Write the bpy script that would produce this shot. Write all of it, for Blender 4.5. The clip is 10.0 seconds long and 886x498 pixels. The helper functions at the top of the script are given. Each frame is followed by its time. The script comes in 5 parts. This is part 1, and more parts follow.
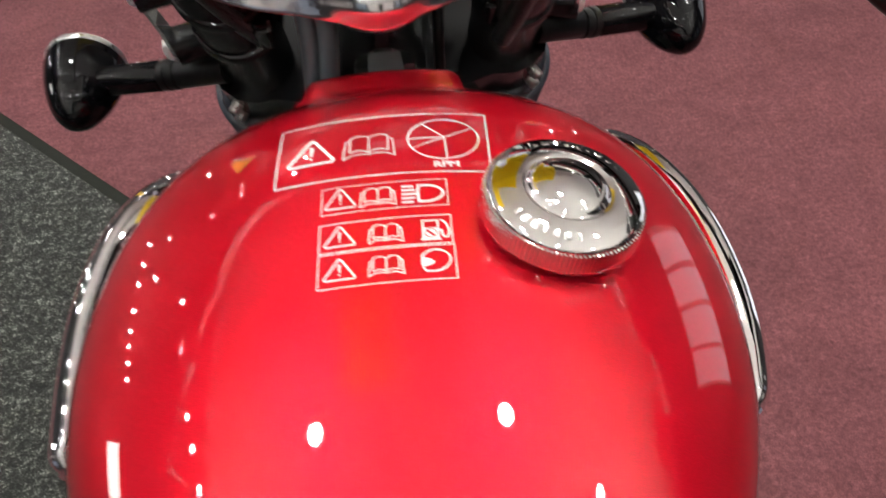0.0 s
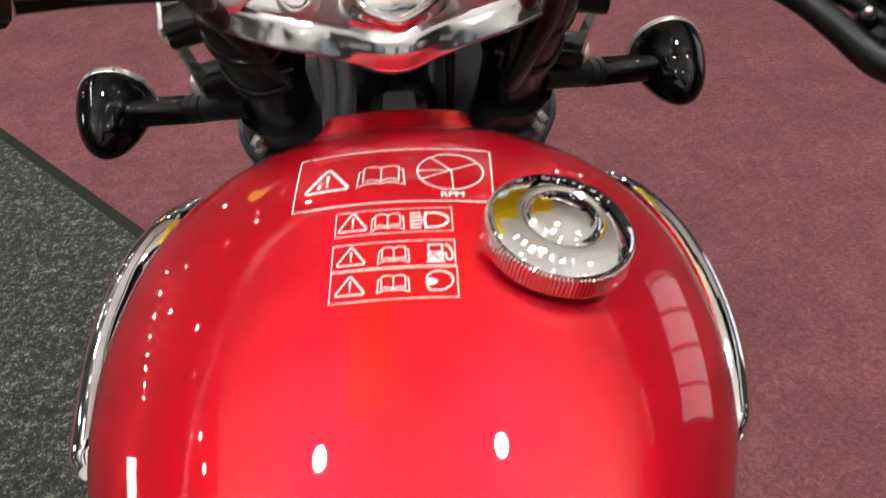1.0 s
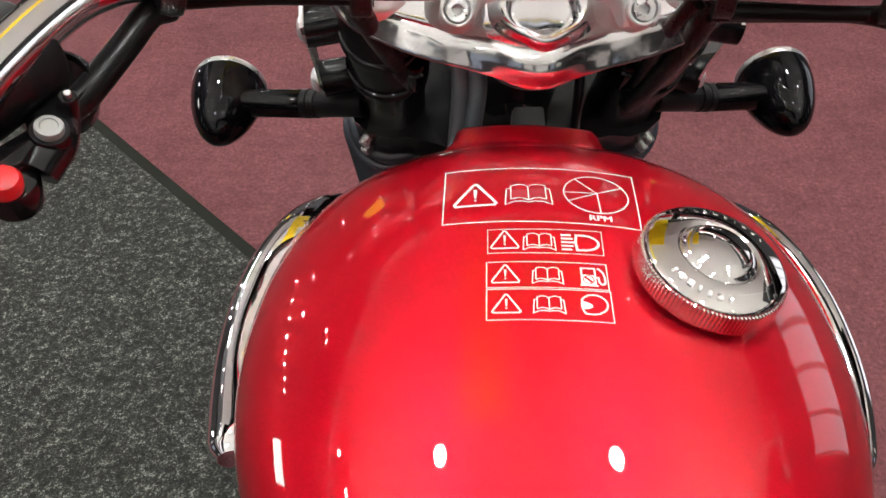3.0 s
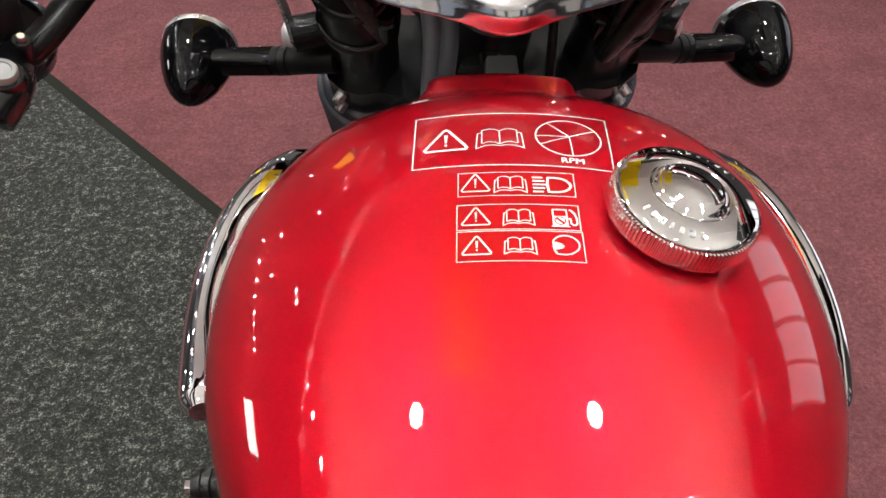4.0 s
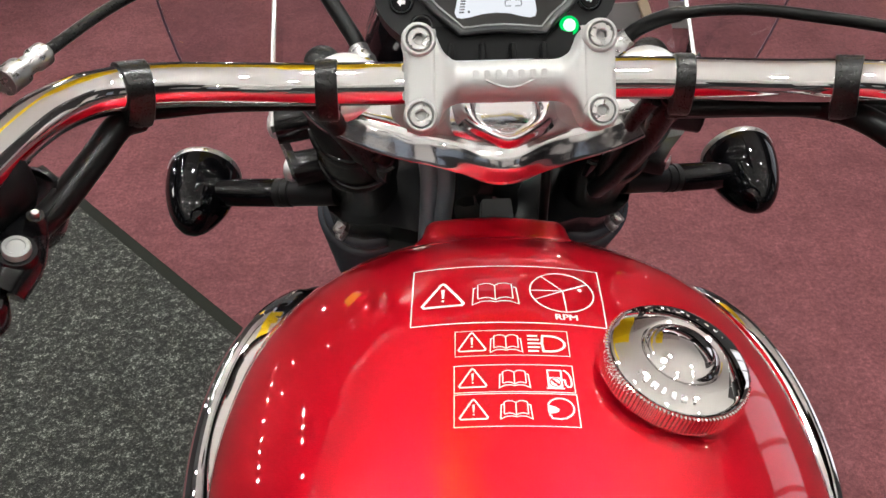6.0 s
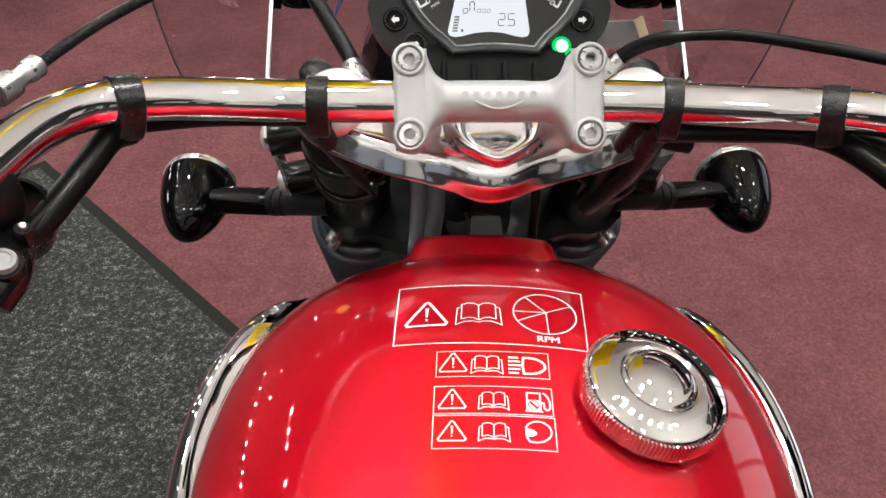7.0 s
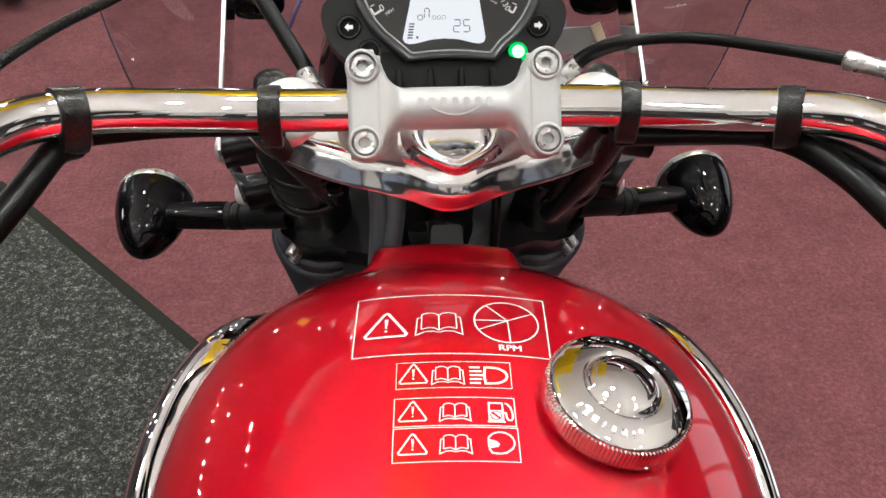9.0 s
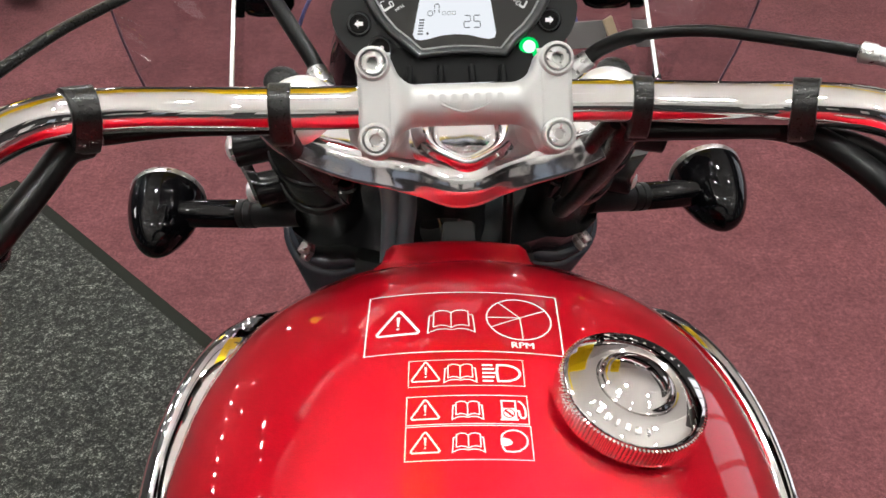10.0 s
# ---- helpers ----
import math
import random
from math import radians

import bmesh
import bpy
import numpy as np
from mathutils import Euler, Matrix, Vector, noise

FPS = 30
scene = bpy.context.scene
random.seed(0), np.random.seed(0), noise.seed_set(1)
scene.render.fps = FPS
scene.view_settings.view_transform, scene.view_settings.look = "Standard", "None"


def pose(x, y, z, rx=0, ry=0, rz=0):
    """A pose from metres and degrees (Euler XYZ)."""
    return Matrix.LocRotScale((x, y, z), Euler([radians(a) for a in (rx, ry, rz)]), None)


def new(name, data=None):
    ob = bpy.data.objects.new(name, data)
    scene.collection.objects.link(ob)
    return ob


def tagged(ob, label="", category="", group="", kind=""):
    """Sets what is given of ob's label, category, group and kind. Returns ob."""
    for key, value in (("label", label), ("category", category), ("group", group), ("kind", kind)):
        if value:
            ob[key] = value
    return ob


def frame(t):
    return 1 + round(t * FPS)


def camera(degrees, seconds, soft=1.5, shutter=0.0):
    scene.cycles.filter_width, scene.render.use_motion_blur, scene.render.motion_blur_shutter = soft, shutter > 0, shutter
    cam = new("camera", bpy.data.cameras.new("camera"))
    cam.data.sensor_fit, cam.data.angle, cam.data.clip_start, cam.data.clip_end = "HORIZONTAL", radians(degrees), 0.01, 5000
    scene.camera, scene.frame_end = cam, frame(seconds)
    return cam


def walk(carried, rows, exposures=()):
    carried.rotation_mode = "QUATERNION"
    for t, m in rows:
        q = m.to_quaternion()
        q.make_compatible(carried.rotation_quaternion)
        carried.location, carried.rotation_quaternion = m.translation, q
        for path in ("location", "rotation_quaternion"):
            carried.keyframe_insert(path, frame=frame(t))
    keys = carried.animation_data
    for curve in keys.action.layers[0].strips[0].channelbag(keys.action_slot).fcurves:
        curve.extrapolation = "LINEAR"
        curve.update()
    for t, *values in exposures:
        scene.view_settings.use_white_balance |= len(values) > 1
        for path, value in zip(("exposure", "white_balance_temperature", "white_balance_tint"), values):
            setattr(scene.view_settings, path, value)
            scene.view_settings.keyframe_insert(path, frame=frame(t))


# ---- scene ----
cam = camera(55.0, 10.0, shutter=0.5)
ROWS = [
    (0.0, -0.0045, -0.0148, 1.1319, -3.95, -46.279, -4.502),
    (0.2, -0.0161, -0.0234, 1.1455, -4.075, -45.346, -4.168),
    (0.5, -0.0074, -0.0377, 1.1485, -4.382, -43.526, -3.131),
    (0.7, -0.003, -0.0426, 1.1536, -4.136, -43.411, -3.257),
    (1.0, -0.005, -0.0445, 1.1451, -3.444, -43.053, -2.965),
    (1.2, -0.0277, -0.0488, 1.1278, -2.896, -43.932, -2.315),
    (1.5, -0.0562, -0.0489, 1.1391, -2.532, -44.061, -0.99),
    (1.7, -0.0551, -0.0513, 1.1569, -2.77, -43.968, 0.266),
    (2.0, -0.071, -0.0462, 1.163, -3.013, -43.084, 1.944),
    (2.2, -0.0818, -0.0386, 1.1652, -2.522, -42.961, 2.101),
    (3.3, -0.0631, -0.0397, 1.1555, -1.215, -44.152, -0.319),
    (3.5, -0.0613, -0.0402, 1.1441, -1.446, -44.804, -0.474),
    (4.0, -0.0601, -0.0458, 1.1452, -2.375, -45.051, -0.017),
    (4.1, -0.0578, -0.0428, 1.1522, -2.405, -44.776, -0.14),
    (4.2, -0.0557, -0.0392, 1.174, -2.701, -44.021, 0.077),
    (4.3, -0.0525, -0.0353, 1.1849, -2.712, -41.972, -0.304),
    (4.4, -0.0499, -0.0309, 1.1919, -2.692, -40.951, -0.425),
    (4.5, -0.047, -0.0297, 1.1965, -2.593, -40.213, -0.54),
    (5.0, -0.0426, -0.0315, 1.1981, -2.638, -39.117, -0.949),
    (5.5, -0.0385, -0.0315, 1.1892, -2.721, -39.356, -1.071),
    (6.0, -0.0584, -0.0273, 1.1838, -2.506, -39.695, -0.305),
    (6.2, -0.052, -0.0315, 1.1938, -2.299, -39.721, -0.243),
    (7.3, -0.0485, -0.0222, 1.1943, -2.592, -39.63, 1.42),
    (7.5, -0.0483, -0.0256, 1.19, -2.889, -39.631, 1.695),
    (8.0, -0.044, -0.0182, 1.183, -4.063, -39.597, 1.694),
    (8.5, -0.0421, -0.0179, 1.187, -4.788, -39.143, 1.295),
    (9.0, -0.0417, -0.0186, 1.187, -4.85, -38.749, 1.213),
    (9.5, -0.0365, -0.0184, 1.1878, -4.497, -38.957, 0.63),
    (10.0, -0.0409, -0.0163, 1.1864, -3.752, -39.067, 0.125),
]


def eye_pose(x, y, z, yaw, pitch, roll):
    return pose(x, y, z, 90 + pitch, 0, yaw) @ pose(0, 0, 0, 0, 0, roll)


walk(cam, [(t, eye_pose(*row)) for t, *row in ROWS])

# ---- light ----
world = bpy.data.worlds.new("world")
world.use_nodes = True
world.node_tree.nodes["Background"].inputs[0].default_value = (0.9, 0.93, 1.0, 1)
world.node_tree.nodes["Background"].inputs[1].default_value = 0.3
scene.world = world
scene.view_settings.exposure = 0.0
TUBE_LIGHT, SPOT_LIGHT, SMALL_LIGHT, FILL_LIGHT, WINDOW_LIGHT = 16.0, 840.0, 262.0, 308.0, 2.2


# ---- materials ----
def material(name, colour, rough=0.5, metal=0.0, coat=0.0, **more):
    m = bpy.data.materials.new(name)
    m.use_nodes = True
    b = m.node_tree.nodes["Principled BSDF"]
    b.inputs["Base Color"].default_value = (*colour, 1)
    b.inputs["Roughness"].default_value = rough
    b.inputs["Metallic"].default_value = metal
    b.inputs["Coat Weight"].default_value = coat
    b.inputs["Coat Roughness"].default_value = 0.02
    for key, value in more.items():
        b.inputs[key.replace("_", " ")].default_value = value
    return m


def node(m, kind, **values):
    n = m.node_tree.nodes.new(kind)
    for key, value in values.items():
        n.inputs[key].default_value = value
    return n


def link(m, a, out, b, inp):
    m.node_tree.links.new(a.outputs[out], b.inputs[inp])


def bsdf(m):
    return m.node_tree.nodes["Principled BSDF"]


def coords(m, scale=1.0):
    g = node(m, "ShaderNodeNewGeometry")
    mp = node(m, "ShaderNodeMapping")
    mp.inputs["Scale"].default_value = (scale, scale, scale)
    link(m, g, "Position", mp, "Vector")
    return mp


def noise_of(m, scale, detail=4.0, rough=0.6):
    n = node(m, "ShaderNodeTexNoise", Scale=scale, Detail=detail, Roughness=rough)
    link(m, coords(m), "Vector", n, "Vector")
    return n


def ramp(m, src, out, stops):
    r = node(m, "ShaderNodeValToRGB")
    els = r.color_ramp.elements
    while len(els) < len(stops):
        els.new(0.5)
    for e, (at, col) in zip(els, stops):
        e.position, e.color = at, (*col, 1)
    link(m, src, out, r, "Fac")
    return r


def add_bump(m, src, out, strength, distance):
    b = node(m, "ShaderNodeBump", Strength=strength, Distance=distance)
    link(m, src, out, b, "Height")
    link(m, b, "Normal", bsdf(m), "Normal")
    return b


def rough_vary(m, scale, low, high):
    n = noise_of(m, scale, 5.0)
    r = node(m, "ShaderNodeMapRange")
    r.inputs["From Min"].default_value, r.inputs["From Max"].default_value = 0.3, 0.7
    r.inputs["To Min"].default_value, r.inputs["To Max"].default_value = low, high
    link(m, n, "Fac", r, "Value")
    link(m, r, "Result", bsdf(m), "Roughness")


RED = material("red_paint", (0.75, 0.003, 0.012), 0.40, 0.70, 1.0, Specular_IOR_Level=0.0, Coat_IOR=1.5)
flake = noise_of(RED, 2600.0, 2.0)
tone = ramp(RED, flake, "Fac", [(0.36, (0.40, 0.0028, 0.0097)), (0.64, (0.59, 0.0046, 0.019))])
link(RED, tone, "Color", bsdf(RED), "Base Color")

CHROME = material("chrome", (0.90, 0.90, 0.90), 0.03, 1.0)
rough_vary(CHROME, 60.0, 0.0, 0.025)
CAP_CHROME = material("filler_cap_chrome", (0.74, 0.73, 0.71), 0.03, 1.0)
rough_vary(CAP_CHROME, 60.0, 0.0, 0.03)
POLISHED = material("polished_alloy", (0.90, 0.90, 0.91), 0.05, 1.0)
rough_vary(POLISHED, 90.0, 0.06, 0.15)
add_bump(POLISHED, noise_of(POLISHED, 42.0, 1.5), "Fac", 0.22, 0.004)
SATIN = material("satin_silver", (0.43, 0.43, 0.425), 0.48, 0.30)
cast = noise_of(SATIN, 1500.0, 3.0)
add_bump(SATIN, cast, "Fac", 0.12, 0.0006)
DULL_BOLT = material("dull_bolt", (0.20, 0.20, 0.20), 0.45, 0.3)
STEEL = material("bolt_steel", (0.42, 0.415, 0.41), 0.3, 1.0)
rough_vary(STEEL, 300.0, 0.22, 0.42)
GLOSS = material("black_gloss", (0.002, 0.002, 0.0025), 0.03, Specular_IOR_Level=0.2)
BLACK = material("black_paint", (0.005, 0.005, 0.0055), 0.35, Specular_IOR_Level=0.25)
rough_vary(BLACK, 80.0, 0.10, 0.26)
PLASTIC = material("black_plastic", (0.006, 0.006, 0.0065), 0.40, Specular_IOR_Level=0.18)
add_bump(PLASTIC, noise_of(PLASTIC, 1800.0, 2.0), "Fac", 0.15, 0.0004)
RUBBER = material("rubber", (0.008, 0.008, 0.008), 0.3, Specular_IOR_Level=0.32)
rough_vary(RUBBER, 900.0, 0.25, 0.33)
CABLE = material("cable_sheath", (0.004, 0.004, 0.004), 0.30, Specular_IOR_Level=0.14)
rough_vary(CABLE, 900.0, 0.27, 0.33)
GREY_PLASTIC = material("grey_plastic", (0.024, 0.027, 0.028), 0.42, Specular_IOR_Level=0.2)
BEZEL = material("bezel_grey", (0.020, 0.021, 0.022), 0.30, Specular_IOR_Level=0.35)
LIP_GREY = material("bezel_lip_grey", (0.26, 0.27, 0.27), 0.35)
DASH_GREY = material("dash_grey", (0.009, 0.0095, 0.010), 0.42, Specular_IOR_Level=0.16)
add_bump(DASH_GREY, noise_of(DASH_GREY, 2200.0, 2.0), "Fac", 0.15, 0.0004)
SATIN_BLACK = material("satin_black", (0.003, 0.003, 0.0034), 0.22, Specular_IOR_Level=0.30)
MATT_BLACK = material("matt_black", (0.0022, 0.0022, 0.0024), 0.6, Specular_IOR_Level=0.1)
WHITE_INK = material("white_ink", (0.69, 0.67, 0.68), 0.4, 0.0, 0.6)
DIAL_INK = material("dial_ink", (0.6, 0.6, 0.6), 0.5)
LCD_INK = material("lcd_ink", (0.05, 0.055, 0.07), 0.5)
DIAL = material("dial_black", (0.012, 0.011, 0.0105), 0.30, Specular_IOR_Level=0.25)
AMBER = material("amber_lens", (0.8, 0.22, 0.01), 0.15)
RED_PLASTIC = material("red_plastic", (0.6, 0.01, 0.015), 0.3)
EDGE_DARK = material("screen_edge_dark", (0.15, 0.09, 0.13), 0.3)
# bluish glint of a clear edge, put into its base colour
EDGE_GLINT = material("bluish_edge_glint", (0.20, 0.19, 0.42), 0.2)
TAB_GREY = material("pale_grey_plastic", (0.22, 0.21, 0.21), 0.4)
CREAM = material("cream_plastic", (0.62, 0.52, 0.36), 0.5)
ZINC = material("bright_zinc", (0.95, 0.95, 0.95), 0.30, 0.75)
GAITER = material("gaiter_rubber", (0.030, 0.036, 0.046), 0.26, Specular_IOR_Level=0.5)
HOSE = material("hose_rubber", (0.072, 0.092, 0.105), 0.38)


def glow(name, colour, strength):
    m = bpy.data.materials.new(name)
    m.use_nodes = True
    m.node_tree.nodes.remove(m.node_tree.nodes["Principled BSDF"])
    e = node(m, "ShaderNodeEmission", Color=(*colour, 1), Strength=strength)
    link(m, e, "Emission", m.node_tree.nodes["Material Output"], "Surface")
    return m


LCD = glow("lcd_backlight", (0.90, 0.94, 1.0), 0.95)
GREEN = glow("green_lamp", (0.0, 0.72, 0.14), 1.0)
GREEN_CORE = glow("green_lamp_core", (0.55, 1.0, 0.72), 1.6)
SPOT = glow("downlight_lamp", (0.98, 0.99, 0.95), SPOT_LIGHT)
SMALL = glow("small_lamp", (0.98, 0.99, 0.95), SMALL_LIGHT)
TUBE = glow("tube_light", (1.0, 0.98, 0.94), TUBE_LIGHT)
# tubes of the fill troughs added to brighten the ceiling
FILL = glow("fill_tube", (1.0, 0.97, 0.90), FILL_LIGHT)
SIGN = glow("lit_yellow", (1.0, 0.62, 0.03), 3.0)
DAYLIGHT = glow("daylight", (0.92, 0.96, 1.0), WINDOW_LIGHT)


def carpet_material():
    m = material("maroon_carpet", (0.16, 0.04, 0.05), 0.95, Specular_IOR_Level=0.2)
    big = noise_of(m, 7.0, 5.0)
    mid = noise_of(m, 38.0, 4.0, 0.75)
    knot = noise_of(m, 120.0, 4.0, 0.75)
    fine = noise_of(m, 520.0, 2.0, 0.7)
    tint = ramp(m, fine, "Fac", [(0.30, (0.110, 0.036, 0.042)), (0.70, (0.226, 0.083, 0.093))])
    last = tint
    out = "Color"
    for src, low, high in ((big, 0.82, 1.12), (mid, 0.78, 1.12), (knot, 0.58, 1.26)):
        r = ramp(m, src, "Fac", [(0.32, (low,) * 3), (0.68, (high,) * 3)])
        x = node(m, "ShaderNodeVectorMath")
        x.operation = "MULTIPLY"
        link(m, last, out, x, 0), link(m, r, "Color", x, 1)
        last, out = x, "Vector"
    link(m, last, out, bsdf(m), "Base Color")
    add_bump(m, knot, "Fac", 0.7, 0.004)
    return m


def mat_material():
    m = material("grey_mat_pile", (0.06, 0.065, 0.06), 0.95)
    fine = noise_of(m, 270.0, 3.0, 0.7)
    clump = noise_of(m, 92.0, 4.0, 0.7)
    wide = noise_of(m, 30.0, 4.0, 0.65)
    mixed = node(m, "ShaderNodeMath")
    mixed.operation = "ADD"
    half = node(m, "ShaderNodeMath")
    half.operation, half.inputs[1].default_value = "MULTIPLY", 0.5
    link(m, fine, "Fac", mixed, 0), link(m, clump, "Fac", mixed, 1), link(m, mixed, "Value", half, 0)
    a = ramp(m, half, "Value", [(0.40, (0.008, 0.0085, 0.007)), (0.49, (0.024, 0.026, 0.023)), (0.55, (0.074, 0.076, 0.070)), (0.605, (0.29, 0.293, 0.272))])
    c = ramp(m, wide, "Fac", [(0.32, (0.37, 0.37, 0.37)), (0.68, (1.0, 1.0, 0.98))])
    y = node(m, "ShaderNodeVectorMath")
    y.operation = "MULTIPLY"
    link(m, a, "Color", y, 0), link(m, c, "Color", y, 1)
    link(m, y, "Vector", bsdf(m), "Base Color")
    add_bump(m, half, "Value", 0.9, 0.008)
    return m


CARPET, PILE = carpet_material(), mat_material()
MAT_EDGE = material("mat_edge_rubber", (0.016, 0.017, 0.014), 0.8, Specular_IOR_Level=0.1)
add_bump(MAT_EDGE, noise_of(MAT_EDGE, 120.0), "Fac", 0.3, 0.002)
PLASTER = material("ceiling_plaster", (0.55, 0.55, 0.54), 0.8)
add_bump(PLASTER, noise_of(PLASTER, 40.0), "Fac", 0.2, 0.003)
WALL = material("wall_paint", (0.045, 0.045, 0.048), 0.7)
add_bump(WALL, noise_of(WALL, 60.0), "Fac", 0.2, 0.002)
DARK_CEILING = material("dark_ceiling_paint", (0.05, 0.05, 0.052), 0.8)
add_bump(DARK_CEILING, noise_of(DARK_CEILING, 30.0), "Fac", 0.2, 0.004)
# faces of the boards added for the chrome to reflect
PALE_SHEET = material("pale_sheet", (0.78, 0.78, 0.76), 0.5)
BLUE_SHEET = material("blue_sheet", (0.36, 0.44, 0.56), 0.45)
YELLOW = bpy.data.materials.new("yellow_banner")
YELLOW.use_nodes = True
YELLOW.node_tree.nodes.remove(bsdf(YELLOW))
face = node(YELLOW, "ShaderNodeBsdfDiffuse", Color=(0.85, 0.64, 0.03, 1))
thru = node(YELLOW, "ShaderNodeBsdfTranslucent", Color=(0.85, 0.70, 0.10, 1))
both = node(YELLOW, "ShaderNodeMixShader")
both.inputs[0].default_value = 0.85
weave = node(YELLOW, "ShaderNodeTexNoise", Scale=300.0, Detail=2.0)
relief = node(YELLOW, "ShaderNodeBump", Strength=0.2, Distance=0.002)
link(YELLOW, weave, "Fac", relief, "Height"), link(YELLOW, relief, "Normal", face, "Normal")
link(YELLOW, face, "BSDF", both, 1), link(YELLOW, thru, "BSDF", both, 2)
link(YELLOW, both, "Shader", YELLOW.node_tree.nodes["Material Output"], "Surface")
FRAME = material("white_frame", (0.75, 0.75, 0.75), 0.4)
TYRE = material("tyre_rubber", (0.012, 0.012, 0.012), 0.6)

SCREEN = bpy.data.materials.new("clear_screen")
SCREEN.use_nodes = True
SCREEN.node_tree.nodes.remove(bsdf(SCREEN))
see = node(SCREEN, "ShaderNodeBsdfTransparent", Color=(0.84, 0.83, 0.85, 1))
gls = node(SCREEN, "ShaderNodeBsdfGlossy", Roughness=0.02)
frs = node(SCREEN, "ShaderNodeFresnel", IOR=1.3)
mix = node(SCREEN, "ShaderNodeMixShader")
link(SCREEN, frs, "Fac", mix, 0), link(SCREEN, see, "BSDF", mix, 1), link(SCREEN, gls, "BSDF", mix, 2)
link(SCREEN, mix, "Shader", SCREEN.node_tree.nodes["Material Output"], "Surface")


# ---- mesh helpers ----
def part(name, bm, mat, parent=None, label="", smooth=40.0):
    """One mesh object from a bmesh in world coordinates, under a thing or a part."""
    bmesh.ops.recalc_face_normals(bm, faces=bm.faces)
    me = bpy.data.meshes.new(name)
    bm.to_mesh(me)
    bm.free()
    me.materials.append(mat)
    ob = new(name, me)
    if smooth:
        for p in me.polygons:
            p.use_smooth = True
        me.set_sharp_from_angle(angle=radians(smooth))
    if parent is not None:
        ob.parent = parent
        if parent.type == "EMPTY":
            ob.matrix_parent_inverse = Matrix.Translation(-parent.location)
    if label:
        tagged(ob, label)
    return ob


def thing(name, at, label, category, group="", kind=""):
    ob = new(name)
    ob.location = at
    ob.empty_display_size = 0.05
    return tagged(ob, label, category, group, kind)


def spline(pts, n=8):
    """Catmull-Rom through the points."""
    pts = [Vector(p) for p in pts]
    ext = [2 * pts[0] - pts[1]] + pts + [2 * pts[-1] - pts[-2]]
    out = []
    for i in range(1, len(ext) - 2):
        a, b, c, d = ext[i - 1:i + 3]
        for k in range(n):
            t = k / n
            out.append(0.5 * (2 * b + (c - a) * t + (2 * a - 5 * b + 4 * c - d) * t * t + (3 * b - a - 3 * c + d) * t ** 3))
    return out + [pts[-1]]


def sweep(pts, section, bm=None, up=(0, 0, 1), caps=True):
    """Sweeps a closed section (function of the way 0..1, giving 2D points) along points."""
    bm = bm or bmesh.new()
    rings = []
    pts = [Vector(p) for p in pts]
    side = None
    for i, p in enumerate(pts):
        d = (pts[min(i + 1, len(pts) - 1)] - pts[max(i - 1, 0)]).normalized()
        if side is None:
            side = d.cross(Vector(up))
            if side.length < 1e-4:
                side = d.cross(Vector((1, 0, 0)))
        side = (side - d * side.dot(d)).normalized()
        top = side.cross(d)
        rings.append([bm.verts.new(p + side * a + top * b) for a, b in section(i / (len(pts) - 1))])
    for r, s in zip(rings, rings[1:]):
        for k in range(len(r)):
            bm.faces.new((r[k], r[(k + 1) % len(r)], s[(k + 1) % len(r)], s[k]))
    if caps:
        bm.faces.new(rings[0][::-1]), bm.faces.new(rings[-1])
    return bm


def circle(r, n=14, sx=1.0, sy=1.0):
    return [(r * sx * math.cos(6.28318 * k / n), r * sy * math.sin(6.28318 * k / n)) for k in range(n)]


def tube(pts, r, n=14, bm=None):
    f = r if callable(r) else (lambda t: r)
    return sweep(pts, lambda t: circle(f(t), n), bm)


def lathe(profile, m, n=40, shape=None, bm=None):
    """Turns (radius, height) points round the z axis of m. shape(k, i): factor on the radius."""
    bm = bm or bmesh.new()
    rings = []
    for i, (r, h) in enumerate(profile):
        if r < 1e-6:
            rings.append([bm.verts.new(m @ Vector((0, 0, h)))])
            continue
        ring = []
        for k in range(n):
            a = 2 * math.pi * k / n
            q = r * (shape(k, i) if shape else 1.0)
            ring.append(bm.verts.new(m @ Vector((q * math.cos(a), q * math.sin(a), h))))
        rings.append(ring)
    for r, s in zip(rings, rings[1:]):
        for k in range(n):
            j = (k + 1) % n
            if len(r) == 1 and len(s) > 1:
                bm.faces.new((r[0], s[k], s[j]))
            elif len(s) == 1 and len(r) > 1:
                bm.faces.new((r[k], r[j], s[0]))
            elif len(r) > 1:
                bm.faces.new((r[k], r[j], s[j], s[k]))
    for ring, flip in ((rings[0], True), (rings[-1], False)):
        if len(ring) > 1:
            bm.faces.new(ring[::-1] if flip else ring)
    return bm


def bevelled(bm, width, segments=2, angle=30):
    sharp = [e for e in bm.edges if e.calc_face_angle(0) > radians(angle)]
    bmesh.ops.bevel(bm, geom=sharp, offset=width, segments=segments, affect="EDGES", clamp_overlap=True)
    return bm


def box(m, sx, sy, sz, bevel=0.0, segments=2):
    bm = bmesh.new()
    bmesh.ops.create_cube(bm, size=1.0, matrix=m @ Matrix.Diagonal((sx, sy, sz, 1)))
    return bevelled(bm, bevel, segments) if bevel else bm


def prism(outline, m, low, high, bevel=0.0, segments=2, bm=None):
    bm = bm or bmesh.new()
    a = [bm.verts.new(m @ Vector((x, y, low))) for x, y in outline]
    b = [bm.verts.new(m @ Vector((x, y, high))) for x, y in outline]
    bm.faces.new(a[::-1]), bm.faces.new(b)
    for k in range(len(a)):
        j = (k + 1) % len(a)
        bm.faces.new((a[k], a[j], b[j], b[k]))
    return bevelled(bm, bevel, segments) if bevel else bm


def frame_of(at, x, y, z):
    return Matrix.Translation(at) @ Matrix((x, y, z)).transposed().to_4x4()


